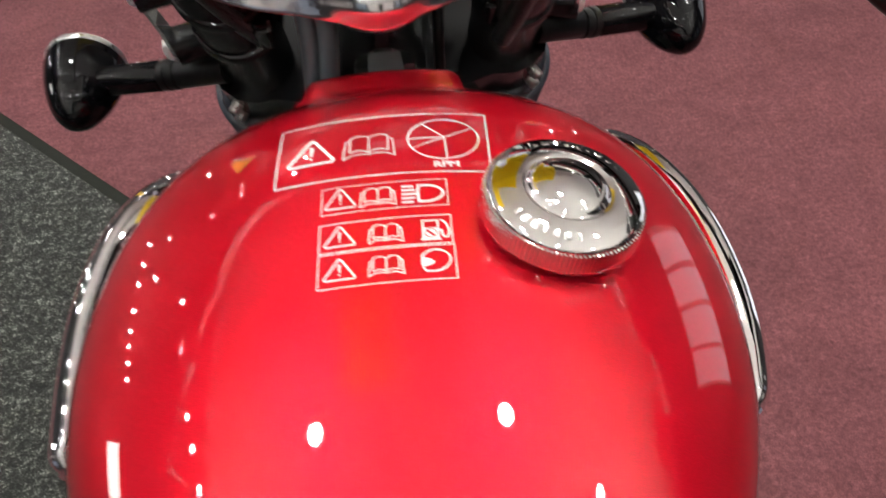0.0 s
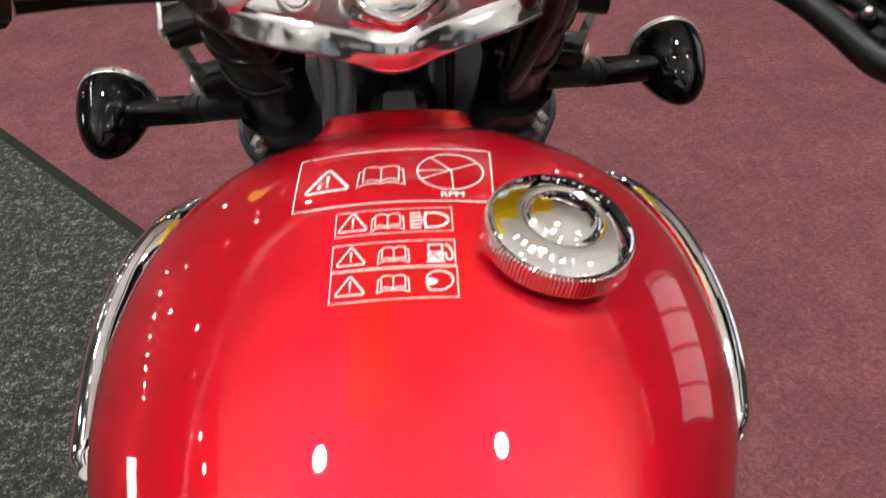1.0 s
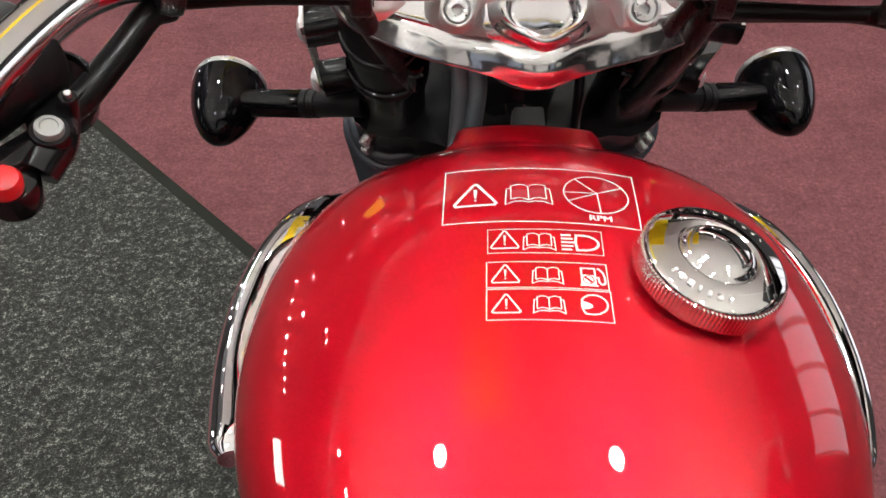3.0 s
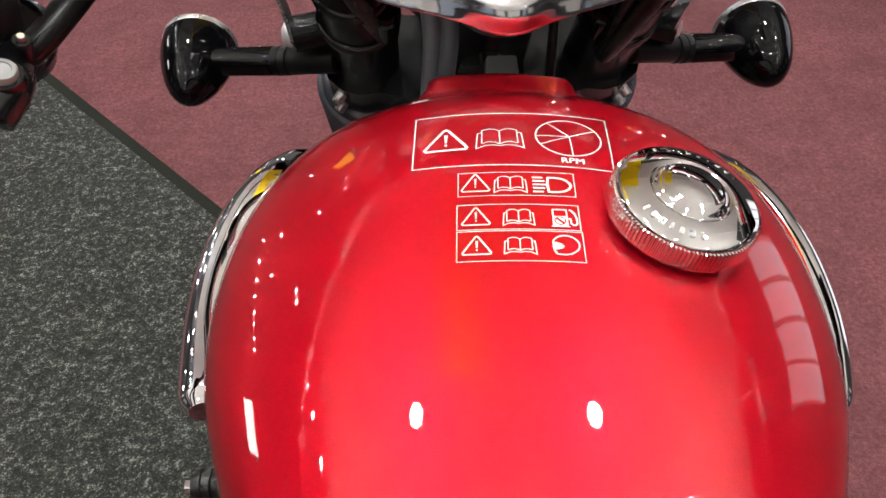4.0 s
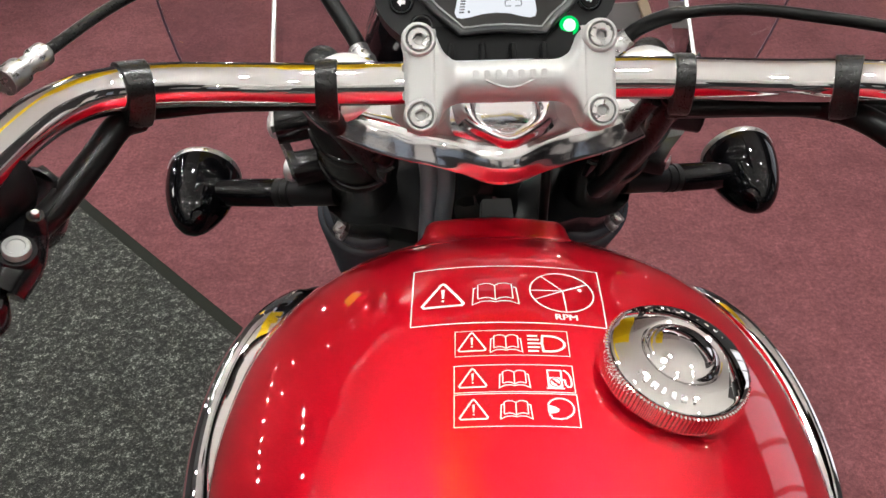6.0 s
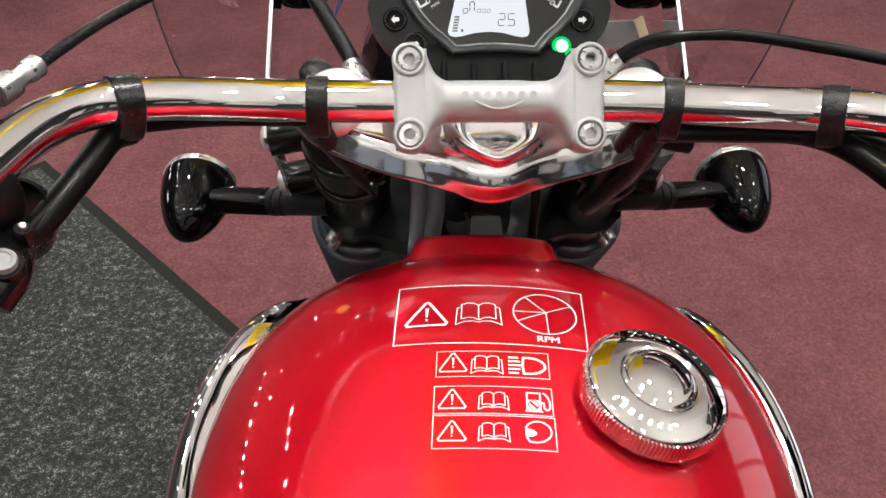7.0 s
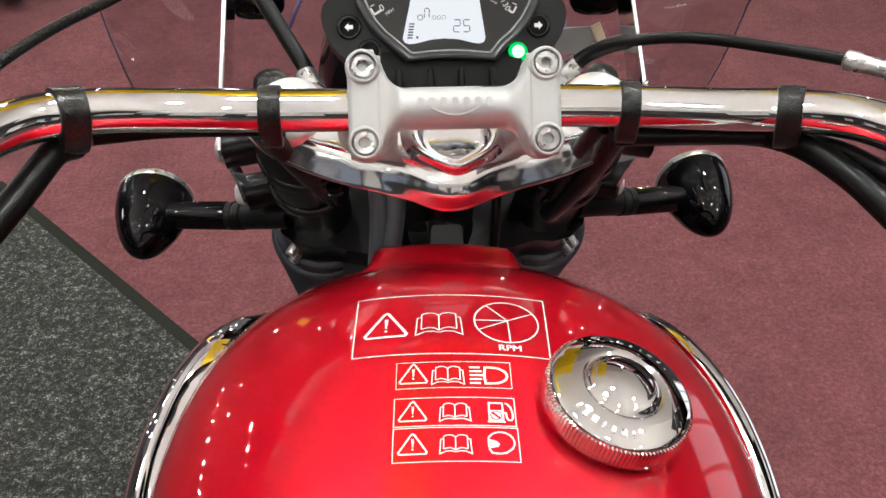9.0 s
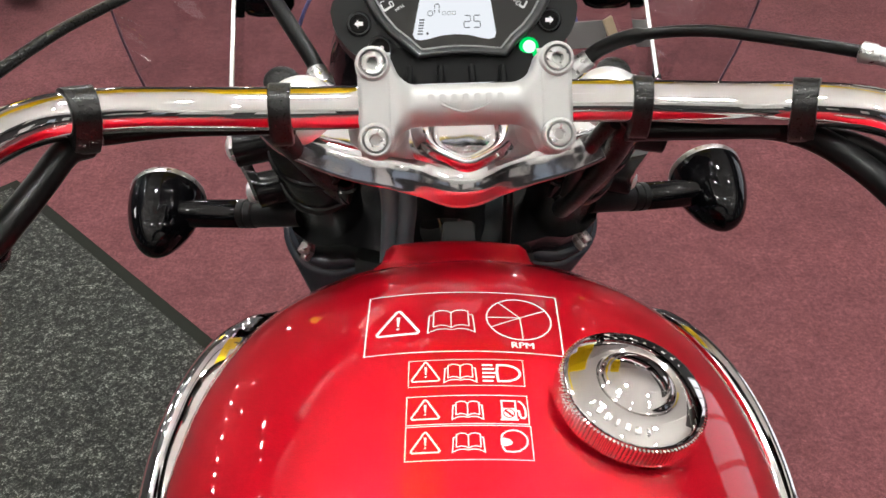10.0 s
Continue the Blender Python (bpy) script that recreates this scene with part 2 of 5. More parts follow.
def along(a, b):
    """Frame at a whose z axis points to b."""
    a, b = Vector(a), Vector(b)
    return Matrix.Translation(a) @ (b - a).to_track_quat("Z", "Y").to_matrix().to_4x4()


def letters(text, size, m, place=None, depth=0.0):
    """Writing as a flat or raised mesh; place maps (x, y) to the world when given."""
    cu = bpy.data.curves.new("writing", "FONT")
    cu.body, cu.size, cu.align_x, cu.align_y, cu.extrude, cu.resolution_u = text, size, "CENTER", "CENTER", depth, 3
    ob = bpy.data.objects.new("writing", cu)
    me = ob.to_mesh()
    bm = bmesh.new()
    bm.from_mesh(me)
    ob.to_mesh_clear()
    bpy.data.objects.remove(ob)
    for v in bm.verts:
        v.co = place(v.co.x, v.co.y) if place else m @ v.co
    return bm


def join(bm, other):
    me = bpy.data.meshes.new("temp")
    other.to_mesh(me)
    other.free()
    bm.from_mesh(me)
    bpy.data.meshes.remove(me)
    return bm


X, Y, Z = Vector((1, 0, 0)), Vector((0, 1, 0)), Vector((0, 0, 1))
RAKE = radians(36)
AXIS = Vector((0, -math.sin(RAKE), math.cos(RAKE)))
FORE = Vector((0, math.cos(RAKE), math.sin(RAKE)))
HEAD = Vector((0, 0.419, 0.868))
STEER = frame_of(HEAD, X, FORE, AXIS)
UP, OUT = Vector((0, 0.6, 0.8)), Vector((0, -0.8, 0.6))
CLAMP = frame_of((0.0, 0.407, 0.9502), X, UP, OUT)
DASH = frame_of((0.0006, 0.5062, 0.952), X, UP, OUT)
BAR_Y, BAR_Z = 0.4246, 0.9370


def st(x, f, a):
    return STEER @ Vector((x, f, a))


# ---- room ----
def plate(name, m, sx, sy, sz, mat, label="", category=""):
    ob = part(name, box(m, sx, sy, sz), mat, smooth=0)
    return tagged(ob, label, category, kind="structure")


plate("floor", pose(0, 1.5, -0.05), 10.4, 12.4, 0.1, CARPET, "maroon short pile carpet of a showroom floor", "floor")
SOFFIT_WEST, SOFFIT_EAST, SOFFIT_END, SOFFIT_STEP = -2.3, 3.3, 3.9, 1.1
SOFFIT_MID, SOFFIT_WIDE = (SOFFIT_WEST + SOFFIT_EAST) / 2, SOFFIT_EAST - SOFFIT_WEST
plate("ceiling", pose(SOFFIT_MID, (SOFFIT_END - 4.7) / 2, 3.06), SOFFIT_WIDE, SOFFIT_END + 4.7, 0.1, PLASTER, "pale grey plastered ceiling field over the motorcycle", "ceiling")
for nm, x0, x1 in (("ceiling_west", -5.2, SOFFIT_WEST), ("ceiling_east", SOFFIT_EAST, 5.2)):
    plate(nm, pose((x0 + x1) / 2, (7.7 + SOFFIT_STEP) / 2, 3.06), x1 - x0, 7.7 - SOFFIT_STEP, 0.1, DARK_CEILING, "dark painted showroom ceiling with many small lamps", "ceiling")
    plate(nm + "_near", pose((x0 + x1) / 2, (SOFFIT_STEP - 4.7) / 2, 3.06), x1 - x0, SOFFIT_STEP + 4.7, 0.1, PLASTER, "pale grey plastered ceiling field beside the motorcycle", "ceiling")
plate("ceiling_far", pose(SOFFIT_MID, (SOFFIT_END + 7.7) / 2, 3.06), SOFFIT_WIDE, 7.7 - SOFFIT_END, 0.1, DARK_CEILING, "dark painted showroom ceiling with many small lamps", "ceiling")
plate("wall_north", pose(0, 7.65, 1.5), 10.4, 0.12, 3.0, WALL, "dark grey painted showroom end wall", "wall")
plate("wall_south", pose(0, -4.65, 1.5), 10.4, 0.12, 3.0, WALL, "dark grey painted showroom wall", "wall")
# unseen pale block added so the yoke's sloping face reflects bright
plate("bulkhead", pose(0.2, -4.44, 2.44), 5.6, 0.3, 1.12, PLASTER, "pale grey plastered block added under the ceiling to reflect in the yoke", "bulkhead")
plate("wall_west", pose(-5.15, 1.5, 1.5), 0.12, 12.1, 3.0, WALL, "dark grey painted showroom side wall", "wall")
WIN_Y, WIN_W, WIN_LOW, WIN_TOP = 3.3, 2.6, 0.15, 2.2
for nm, y, z, sy, sz in (("wall_east", -1.2725, 1.5, 6.545, 3.0), ("wall_east_far", 6.075, 1.5, 2.95, 3.0),
                         ("wall_east_sill", WIN_Y, WIN_LOW / 2, WIN_W, WIN_LOW), ("wall_east_head", WIN_Y, (3 + WIN_TOP) / 2, WIN_W, 3 - WIN_TOP)):
    plate(nm, pose(5.15, y, z), 0.12, sy, sz, WALL, "dark grey painted wall round the shop window", "wall")


def shop_window():
    win = thing("window_1", (5.15, WIN_Y, WIN_LOW), "wide shop window in a white frame with daylight", "window", kind="structure")
    bm = bmesh.new()
    mid = (WIN_LOW + WIN_TOP) / 2
    h = WIN_TOP - WIN_LOW
    for y, z, sy, sz in ((0, WIN_LOW + 0.03, WIN_W, 0.06), (0, WIN_TOP - 0.03, WIN_W, 0.06), (-WIN_W / 2 + 0.03, mid, 0.06, h - 0.12), (WIN_W / 2 - 0.03, mid, 0.06, h - 0.12)):
        join(bm, box(pose(5.12, WIN_Y + y, z), 0.1, sy, sz))
    for k in (-1, 0, 1):
        join(bm, box(pose(5.12, WIN_Y + k * 0.65, mid), 0.08, 0.05, h - 0.12))
    part("window_frame", bm, FRAME, win, smooth=0)
    for k in range(4):
        pane = part("pane", box(pose(5.15, WIN_Y + (k - 1.5) * 0.65, mid), 0.006, 0.59, h - 0.13), SCREEN, win, smooth=0)
        pane.visible_shadow = False
    back = part("backdrop", box(pose(5.6, WIN_Y, mid), 0.02, WIN_W + 1.2, h + 1.0), DAYLIGHT, smooth=0)
    tagged(back, "plain bright daylight outside the shop window", "backdrop", kind="structure")


shop_window()


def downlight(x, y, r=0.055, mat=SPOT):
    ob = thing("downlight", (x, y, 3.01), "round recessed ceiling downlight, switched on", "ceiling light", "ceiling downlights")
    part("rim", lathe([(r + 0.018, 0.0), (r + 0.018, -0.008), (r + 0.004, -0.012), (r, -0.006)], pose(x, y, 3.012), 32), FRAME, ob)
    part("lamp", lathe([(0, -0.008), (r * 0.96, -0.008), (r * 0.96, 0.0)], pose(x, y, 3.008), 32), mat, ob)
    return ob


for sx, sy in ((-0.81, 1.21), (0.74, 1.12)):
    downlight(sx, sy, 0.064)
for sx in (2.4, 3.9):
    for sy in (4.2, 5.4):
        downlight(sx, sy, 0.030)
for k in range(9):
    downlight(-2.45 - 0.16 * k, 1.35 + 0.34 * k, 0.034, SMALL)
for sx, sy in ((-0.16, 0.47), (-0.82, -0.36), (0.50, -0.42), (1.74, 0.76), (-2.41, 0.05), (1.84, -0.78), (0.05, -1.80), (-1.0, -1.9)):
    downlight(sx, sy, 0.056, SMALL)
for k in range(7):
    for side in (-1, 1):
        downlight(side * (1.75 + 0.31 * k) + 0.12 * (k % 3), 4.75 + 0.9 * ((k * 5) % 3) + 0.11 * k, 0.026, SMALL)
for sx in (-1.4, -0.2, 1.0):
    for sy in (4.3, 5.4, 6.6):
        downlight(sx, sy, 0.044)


def fill_uplight(x, y, z, length):
    """Suspended trough added as unseen fill light; its tube shines on the ceiling."""
    ob = thing("fill_trough", (x, y, z), "suspended dark trough added as fill light, shining up at the ceiling", "ceiling light", "suspended uplights")
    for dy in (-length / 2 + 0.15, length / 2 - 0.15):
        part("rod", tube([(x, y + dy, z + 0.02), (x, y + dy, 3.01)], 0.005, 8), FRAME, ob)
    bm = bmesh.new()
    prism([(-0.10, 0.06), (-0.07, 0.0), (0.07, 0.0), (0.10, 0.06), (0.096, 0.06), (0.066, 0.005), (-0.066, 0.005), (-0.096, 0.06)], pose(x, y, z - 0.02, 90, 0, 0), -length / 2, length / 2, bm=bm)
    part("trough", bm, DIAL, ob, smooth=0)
    part("lamp_tube", tube([(x, y - length / 2 + 0.02, z + 0.005), (x, y + length / 2 - 0.02, z + 0.005)], 0.018, 12), FILL, ob)
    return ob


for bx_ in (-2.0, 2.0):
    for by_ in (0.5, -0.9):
        fill_uplight(bx_, by_, 1.8, 1.5)
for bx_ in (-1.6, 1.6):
    fill_uplight(bx_, -3.4, 2.0, 0.7)

# long lit display box on the side wall
light_box = thing("light_box", (-5.0, 2.3, 1.32), "tall lit display box on the side wall", "light box")
part("housing", box(pose(-5.06, 2.3, 1.62), 0.05, 0.70, 0.60, 0.01), FRAME, light_box)
part("lit_face", box(pose(-5.03, 2.3, 1.62), 0.012, 0.62, 0.52), TUBE, light_box, smooth=0)


def glint_lamp(x, y, z, out):
    """Small round unseen lamp added on a wall to make glints on the tank."""
    ob = thing("glint_lamp", (x, y, z), "small round lamp added on the wall for glints in the paint", "wall lamp", "wall spot lamps")
    m = along((x, y, z), Vector((x, y, z)) + Vector(out))
    part("body", lathe([(0.040, 0.0), (0.045, 0.004), (0.045, 0.050), (0.041, 0.054)], m, 24), FRAME, ob)
    part("lamp", lathe([(0.0405, 0.050), (0.032, 0.055), (0, 0.056)], m, 24), SMALL, ob)


# north lamps stand in for glints off shiny things ahead
for wx, wz in ((-3.9, 1.0), (-2.2, 1.5), (-1.8, 2.3), (-1.5, 0.6), (-1.1, 1.9), (-0.7, 1.2), (-0.3, 2.5), (0.1, 0.5), (0.5, 2.1), (0.9, 1.5), (1.3, 2.4), (1.6, 0.8), (2.0, 1.9), (2.4, 1.3), (2.9, 2.3), (3.4, 1.6), (3.8, 2.0), (4.2, 0.9)):
    glint_lamp(wx, 7.59, wz, (0, -1, 0))
# west lamps stand in for ceiling lamps farther off
for wy, wz in ((3.62, 1.95), (3.86, 1.85), (4.12, 1.70), (4.36, 1.58), (4.70, 1.40), (5.09, 1.20), (5.50, 0.96), (6.06, 0.62), (5.3, 2.1), (6.2, 1.9)):
    glint_lamp(-5.09, wy, wz, (1, 0, 0))

def reflector_board(at, turn, w, h, face):
    """Unseen framed board added flat on a wall for chrome to reflect; its face looks along -y before it is turned."""
    ob = thing("reflector_board", at, "plain framed board added on the wall for the chrome to reflect", "poster", "wall poster boards")
    m = pose(*at, 0, 0, turn)
    part("frame", box(m, w + 0.06, 0.03, h + 0.06, 0.006), DIAL, ob)
    part("sheet", box(m @ pose(0, -0.018, 0), w, 0.006, h), face, ob, smooth=0)


for bx_, w_, face_ in ((-3.9, 0.9, PALE_SHEET), (-2.4, 1.1, BLUE_SHEET), (-0.9, 1.3, PALE_SHEET), (0.8, 1.4, PALE_SHEET), (2.3, 0.7, BLUE_SHEET), (3.6, 1.0, PALE_SHEET)):
    reflector_board((bx_, -4.57, 1.45), 180, w_, 0.8, face_)
for by_, w_, face_ in ((-2.2, 0.9, PALE_SHEET), (-0.6, 0.7, BLUE_SHEET), (0.7, 0.4, PALE_SHEET)):
    reflector_board((-5.07, by_, 1.4), 90, w_, 1.1, face_)
    reflector_board((5.07, by_, 1.4), -90, w_, 1.1, face_)

wall_sign = thing("wall_sign", (-3.2, 7.57, 1.82), "lit plain yellow sign on the end wall", "sign")
part("frame", box(pose(-3.2, 7.565, 2.1), 0.60, 0.04, 0.64, 0.008), FRAME, wall_sign)
part("lit_face", box(pose(-3.2, 7.54, 2.1), 0.55, 0.012, 0.58), SIGN, wall_sign, smooth=0)

banner = thing("hanging_banner", (0.35, 3.2, 2.72), "plain yellow banner hung below the ceiling", "banner")
part("cloth", prism([(-0.46, 1.22), (-0.12, 1.22), (-0.10, 1.9), (0.60, 1.9), (1.0, 3.0), (1.3, 4.6), (-0.2, 4.6), (-0.46, 3.1)], pose(0, 0, 2.72), 0.0, 0.004), YELLOW, banner, smooth=0)
for dx in (-0.5, 0.5):
    part("cord", tube([(0.35 + dx, 3.2, 2.722), (0.35 + dx, 3.2, 3.01)], 0.004, 8), FRAME, banner)


# ---- floor mat ----
MC = Vector((-0.968, 1.768, 0))
D1, D2 = Vector((0.691, -0.723, 0)), Vector((-0.723, -0.691, 0))
MATF = frame_of(MC, D1, -D2, Z)
floor_mat = thing("floor_mat", MC + 0.75 * D1 + 1.0 * D2, "speckled dark grey ribbed pile mat with rubber edging on the carpet", "mat")
part("carpet_top", prism([(0.026, -2.1), (1.45, -2.1), (1.45, -0.026), (0.026, -0.026)], MATF, 0.0, 0.008, 0.003), PILE, floor_mat)
part("edging", prism([(0, 0), (1.47, 0), (1.47, -0.0255), (0.0255, -0.0255), (0.0255, -2.12), (0, -2.12)], MATF, 0.0, 0.005, 0.002), MAT_EDGE, floor_mat)

# ---- motorcycle ----
bike = thing("motorcycle", (0, 0.45, 0), "red motorcycle with chrome handlebar and clear windscreen on the carpet", "motorcycle")
TANK = pose(0.0047, 0.45, 0, 0, 0, -3.32) @ pose(0, -0.45, 0)
TANK_V = [-0.16, -0.08, 0.05, 0.12, 0.20, 0.28, 0.35, 0.40, 0.44, 0.465]
TANK_W = [0.050, 0.082, 0.1031, 0.1313, 0.1609, 0.1716, 0.1640, 0.1429, 0.1118, 0.075]
TOP_V = [-0.16, -0.08, 0.05, 0.15, 0.25, 0.32, 0.38, 0.43, 0.465]
TOP_Z = [0.780, 0.812, 0.8475, 0.8600, 0.8635, 0.8622, 0.8485, 0.8129, 0.772]
POWER = 2.0407


def curve_at(xs, ys, x):
    """Smooth curve through (xs, ys)."""
    n = len(xs)
    s = []
    for i in range(n):
        if 0 < i < n - 1:
            h0, h1 = xs[i] - xs[i - 1], xs[i + 1] - xs[i]
            s.append((h0 * (ys[i + 1] - ys[i]) / h1 + h1 * (ys[i] - ys[i - 1]) / h0) / (h0 + h1))
        else:
            j = min(i, n - 2)
            s.append((ys[j + 1] - ys[j]) / (xs[j + 1] - xs[j]))
    i = min(max(sum(1 for q in xs if q <= x) - 1, 0), n - 2)
    h = xs[i + 1] - xs[i]
    t = (x - xs[i]) / h
    return (2 * t ** 3 - 3 * t ** 2 + 1) * ys[i] + (t ** 3 - 2 * t * t + t) * h * s[i] + (3 * t * t - 2 * t ** 3) * ys[i + 1] + (t ** 3 - t * t) * h * s[i + 1]


def wide_z(v):
    return 0.7748 - 0.1854 * (v - 0.25)


def tank_point(v, a, grow=0.0):
    """A point of the tank's skin: v along it, a round it (0 right, 90 top, 180 left)."""
    w, zt, zw = curve_at(TANK_V, TANK_W, v) + grow, curve_at(TOP_V, TOP_Z, v) + grow, wide_z(v)
    c, s = math.cos(a), math.sin(a)
    low = 0.10 + 0.02 * (v < 0)
    hh = (zt - zw) if s > 0 else low
    e = 2 / POWER
    return Vector((math.copysign(abs(c) ** e, c) * w, v, zw + math.copysign(abs(s) ** e, s) * hh))


def tank_skin(u, v, lift=0.0):
    """World place on the tank's top at (u, v)."""
    w, zt, zw = curve_at(TANK_V, TANK_W, v), curve_at(TOP_V, TOP_Z, v), wide_z(v)
    z = zw + (zt - zw) * max(1 - abs(u / w) ** POWER, 0) ** (1 / POWER)
    return TANK @ Vector((u, v, z + lift))


def fuel_tank():
    bm = bmesh.new()
    rings = []
    n = 96
    stations = [-0.16 + 0.625 * k / 90 for k in range(91)]
    for v in stations:
        rings.append([bm.verts.new(TANK @ tank_point(v, 2 * math.pi * k / n)) for k in range(n)])
    for r, s in zip(rings, rings[1:]):
        for k in range(n):
            j = (k + 1) % n
            bm.faces.new((r[k], r[j], s[j], s[k]))
    for ring, sg in ((rings[0], -1), (rings[-1], 1)):
        mid = sum((v.co for v in ring), Vector()) / n
        inner = [bm.verts.new(mid + (v.co - mid) * 0.8 + TANK.to_3x3() @ Vector((0, sg * 0.012, 0))) for v in ring]
        for k in range(n):
            j = (k + 1) % n
            bm.faces.new((ring[k], ring[j], inner[j], inner[k]))
        bm.faces.new(inner)
    tank = part("fuel_tank", bm, RED, bike, "glossy red fuel tank", smooth=60)

    # raised nose at the front of the tank
    bm = bmesh.new()
    rows = []
    for v, half, top in ((0.396, 0.0590, 0.8380), (0.401, 0.0588, 0.8362), (0.404, 0.0580, 0.8346), (0.407, 0.0562, 0.8342), (0.411, 0.0535, 0.8343), (0.415, 0.0522, 0.8346), (0.420, 0.0512, 0.8347), (0.4225, 0.0509, 0.8344), (0.426, 0.0505, 0.8330), (0.430, 0.0500, 0.8295)):
        row = []
        for k in range(25):
            q = -1 + k / 12
            drop = (0.0065 if v < 0.404 else 0.005) * q * q + 0.016 * max(0, (abs(q) - 0.86) / 0.14) ** 2
            row.append(bm.verts.new(TANK @ Vector((half * q - 0.0065, v, top - drop))))
        rows.append(row)
    rows.append([bm.verts.new(v.co + Vector((0, -0.002, -0.05))) for v in rows[-1]])
    for r, s in zip(rows, rows[1:]):
        for k in range(24):
            bm.faces.new((r[k], r[k + 1], s[k + 1], s[k]))
    part("tank_nose", bm, RED, tank)
    return tank


tank = fuel_tank()


TRIM_V = [0.19, 0.26, 0.32, 0.37, 0.42]
TRIM_Z = {-1: [0.768, 0.7655, 0.7745, 0.7825, 0.766], 1: [0.7675, 0.778, 0.785, 0.7868, 0.771]}
TRIM_OUT = {-1: 0.0050, 1: 0.0013}


def side_trim(sign):
    pts = []
    for k in range(49):
        v = 0.206 + (0.43 - 0.206) * k / 48
        z = curve_at(TRIM_V, TRIM_Z[sign], v)
        w, zt, zw = curve_at(TANK_V, TANK_W, v), curve_at(TOP_V, TOP_Z, v), wide_z(v)
        hh = zt - zw if z > zw else 0.10
        u = w * max(1 - abs((z - zw) / hh) ** POWER, 0) ** (1 / POWER)
        pts.append(TANK @ Vector((sign * (u + TRIM_OUT[sign]), v, z)))

    inside, outside = (-0.0090, 0.0150) if sign < 0 else (-0.0042, 0.0108)
    mid = inside + (0.42 if sign < 0 else 0.36) * (outside - inside)
    edge = [(inside + 0.0002, -0.0090), (inside, 0.0068), (inside + 0.0002, 0.0100), (inside + 0.0008, 0.0111), (inside + 0.0020, 0.0114)]
    edge += [(mid + (outside - mid) * math.cos(radians(a)), -0.0010 + 0.0122 * math.sin(radians(a))) for a in (94, 84, 74, 63, 52, 41, 30, 18, 5, -10, -30, -55, -80)]

    def section(t):
        f = min(1.0, 0.60 + (t * 14) ** 0.5 * 0.5, max(0.3, ((1 - t) * 8) ** 0.5))
        return [(sign * f * o, f * u) for o, u in edge]

    return part("side_trim", sweep(pts, section), CHROME, tank, "chrome side trim strip", smooth=50)


side_trim(-1), side_trim(1)

# filler cap
cap_n = Vector((0.1952, -0.0455, 1)).normalized()
cap_x = (X - cap_n * X.dot(cap_n)).normalized()
CAP = frame_of(Vector((0.0703, 0.2574, 0.8684)), cap_x, cap_n.cross(cap_x), cap_n)


def filler_cap():
    R = 0.0361
    dome = [(R, -0.0030), (R, 0.0032), (R * 0.993, 0.0042), (R * 0.975, 0.0049), (R * 0.93, 0.0056), (R * 0.87, 0.0063), (R * 0.80, 0.0071), (R * 0.70, 0.0078), (R * 0.60, 0.0083),
            (R * 0.575, 0.0083), (R * 0.555, 0.0079), (R * 0.535, 0.0078), (R * 0.515, 0.0082), (R * 0.495, 0.0092), (R * 0.465, 0.0101), (R * 0.43, 0.0105),
            (R * 0.41, 0.0105), (R * 0.39, 0.0108), (R * 0.30, 0.0116), (R * 0.20, 0.0123), (R * 0.10, 0.0127), (0, 0.0128)]
    cap = part("filler_cap", lathe(dome, CAP, 96), CAP_CHROME, tank, "chrome screw-on filler cap", smooth=35)
    n = 448
    part("knurled_ring", lathe([(R * 0.985, 0.0031), (R * 1.0, 0.0026), (R * 1.012, 0.0008), (R * 1.012, -0.0088), (R * 0.99, -0.0102), (R * 0.90, -0.0106)], CAP, n,
                               lambda k, i: 1.0 + (0.034 if (k % 4 < 2 and 0 < i < 4) else 0.0)), CAP_CHROME, tank, smooth=20)
    part("cap_neck", lathe([(R * 0.92, -0.030), (R * 0.92, -0.0105)], CAP, 48), BLACK, tank)
    bars, rings = bmesh.new(), bmesh.new()
    for k in range(7):
        a = radians(-151 + 58 * k / 6)
        m = CAP @ Matrix.Translation((0.81 * R * math.cos(a), 0.81 * R * math.sin(a), 0.0070)) @ Matrix.Rotation(a, 4, "Z") @ Matrix.Rotation(radians(9), 4, "Y")
        join(bars, box(m, 0.0040, 0.0015 + 0.0007 * (k % 3), 0.0012, 0.0004, 2))
    for k in range(10):
        a = radians(28 + 90 * k / 9)
        m = CAP @ Matrix.Translation((0.85 * R * math.cos(a), 0.85 * R * math.sin(a), 0.0067)) @ Matrix.Rotation(a, 4, "Z") @ Matrix.Rotation(radians(14), 4, "Y")
        join(rings, box(m, 0.0030, 0.0013 + 0.0007 * (k % 3), 0.0008, 0.0003, 2))
    part("raised_lettering", bars, STEEL, tank, smooth=30)
    part("raised_lettering", rings, CAP_CHROME, tank, smooth=30)


filler_cap()


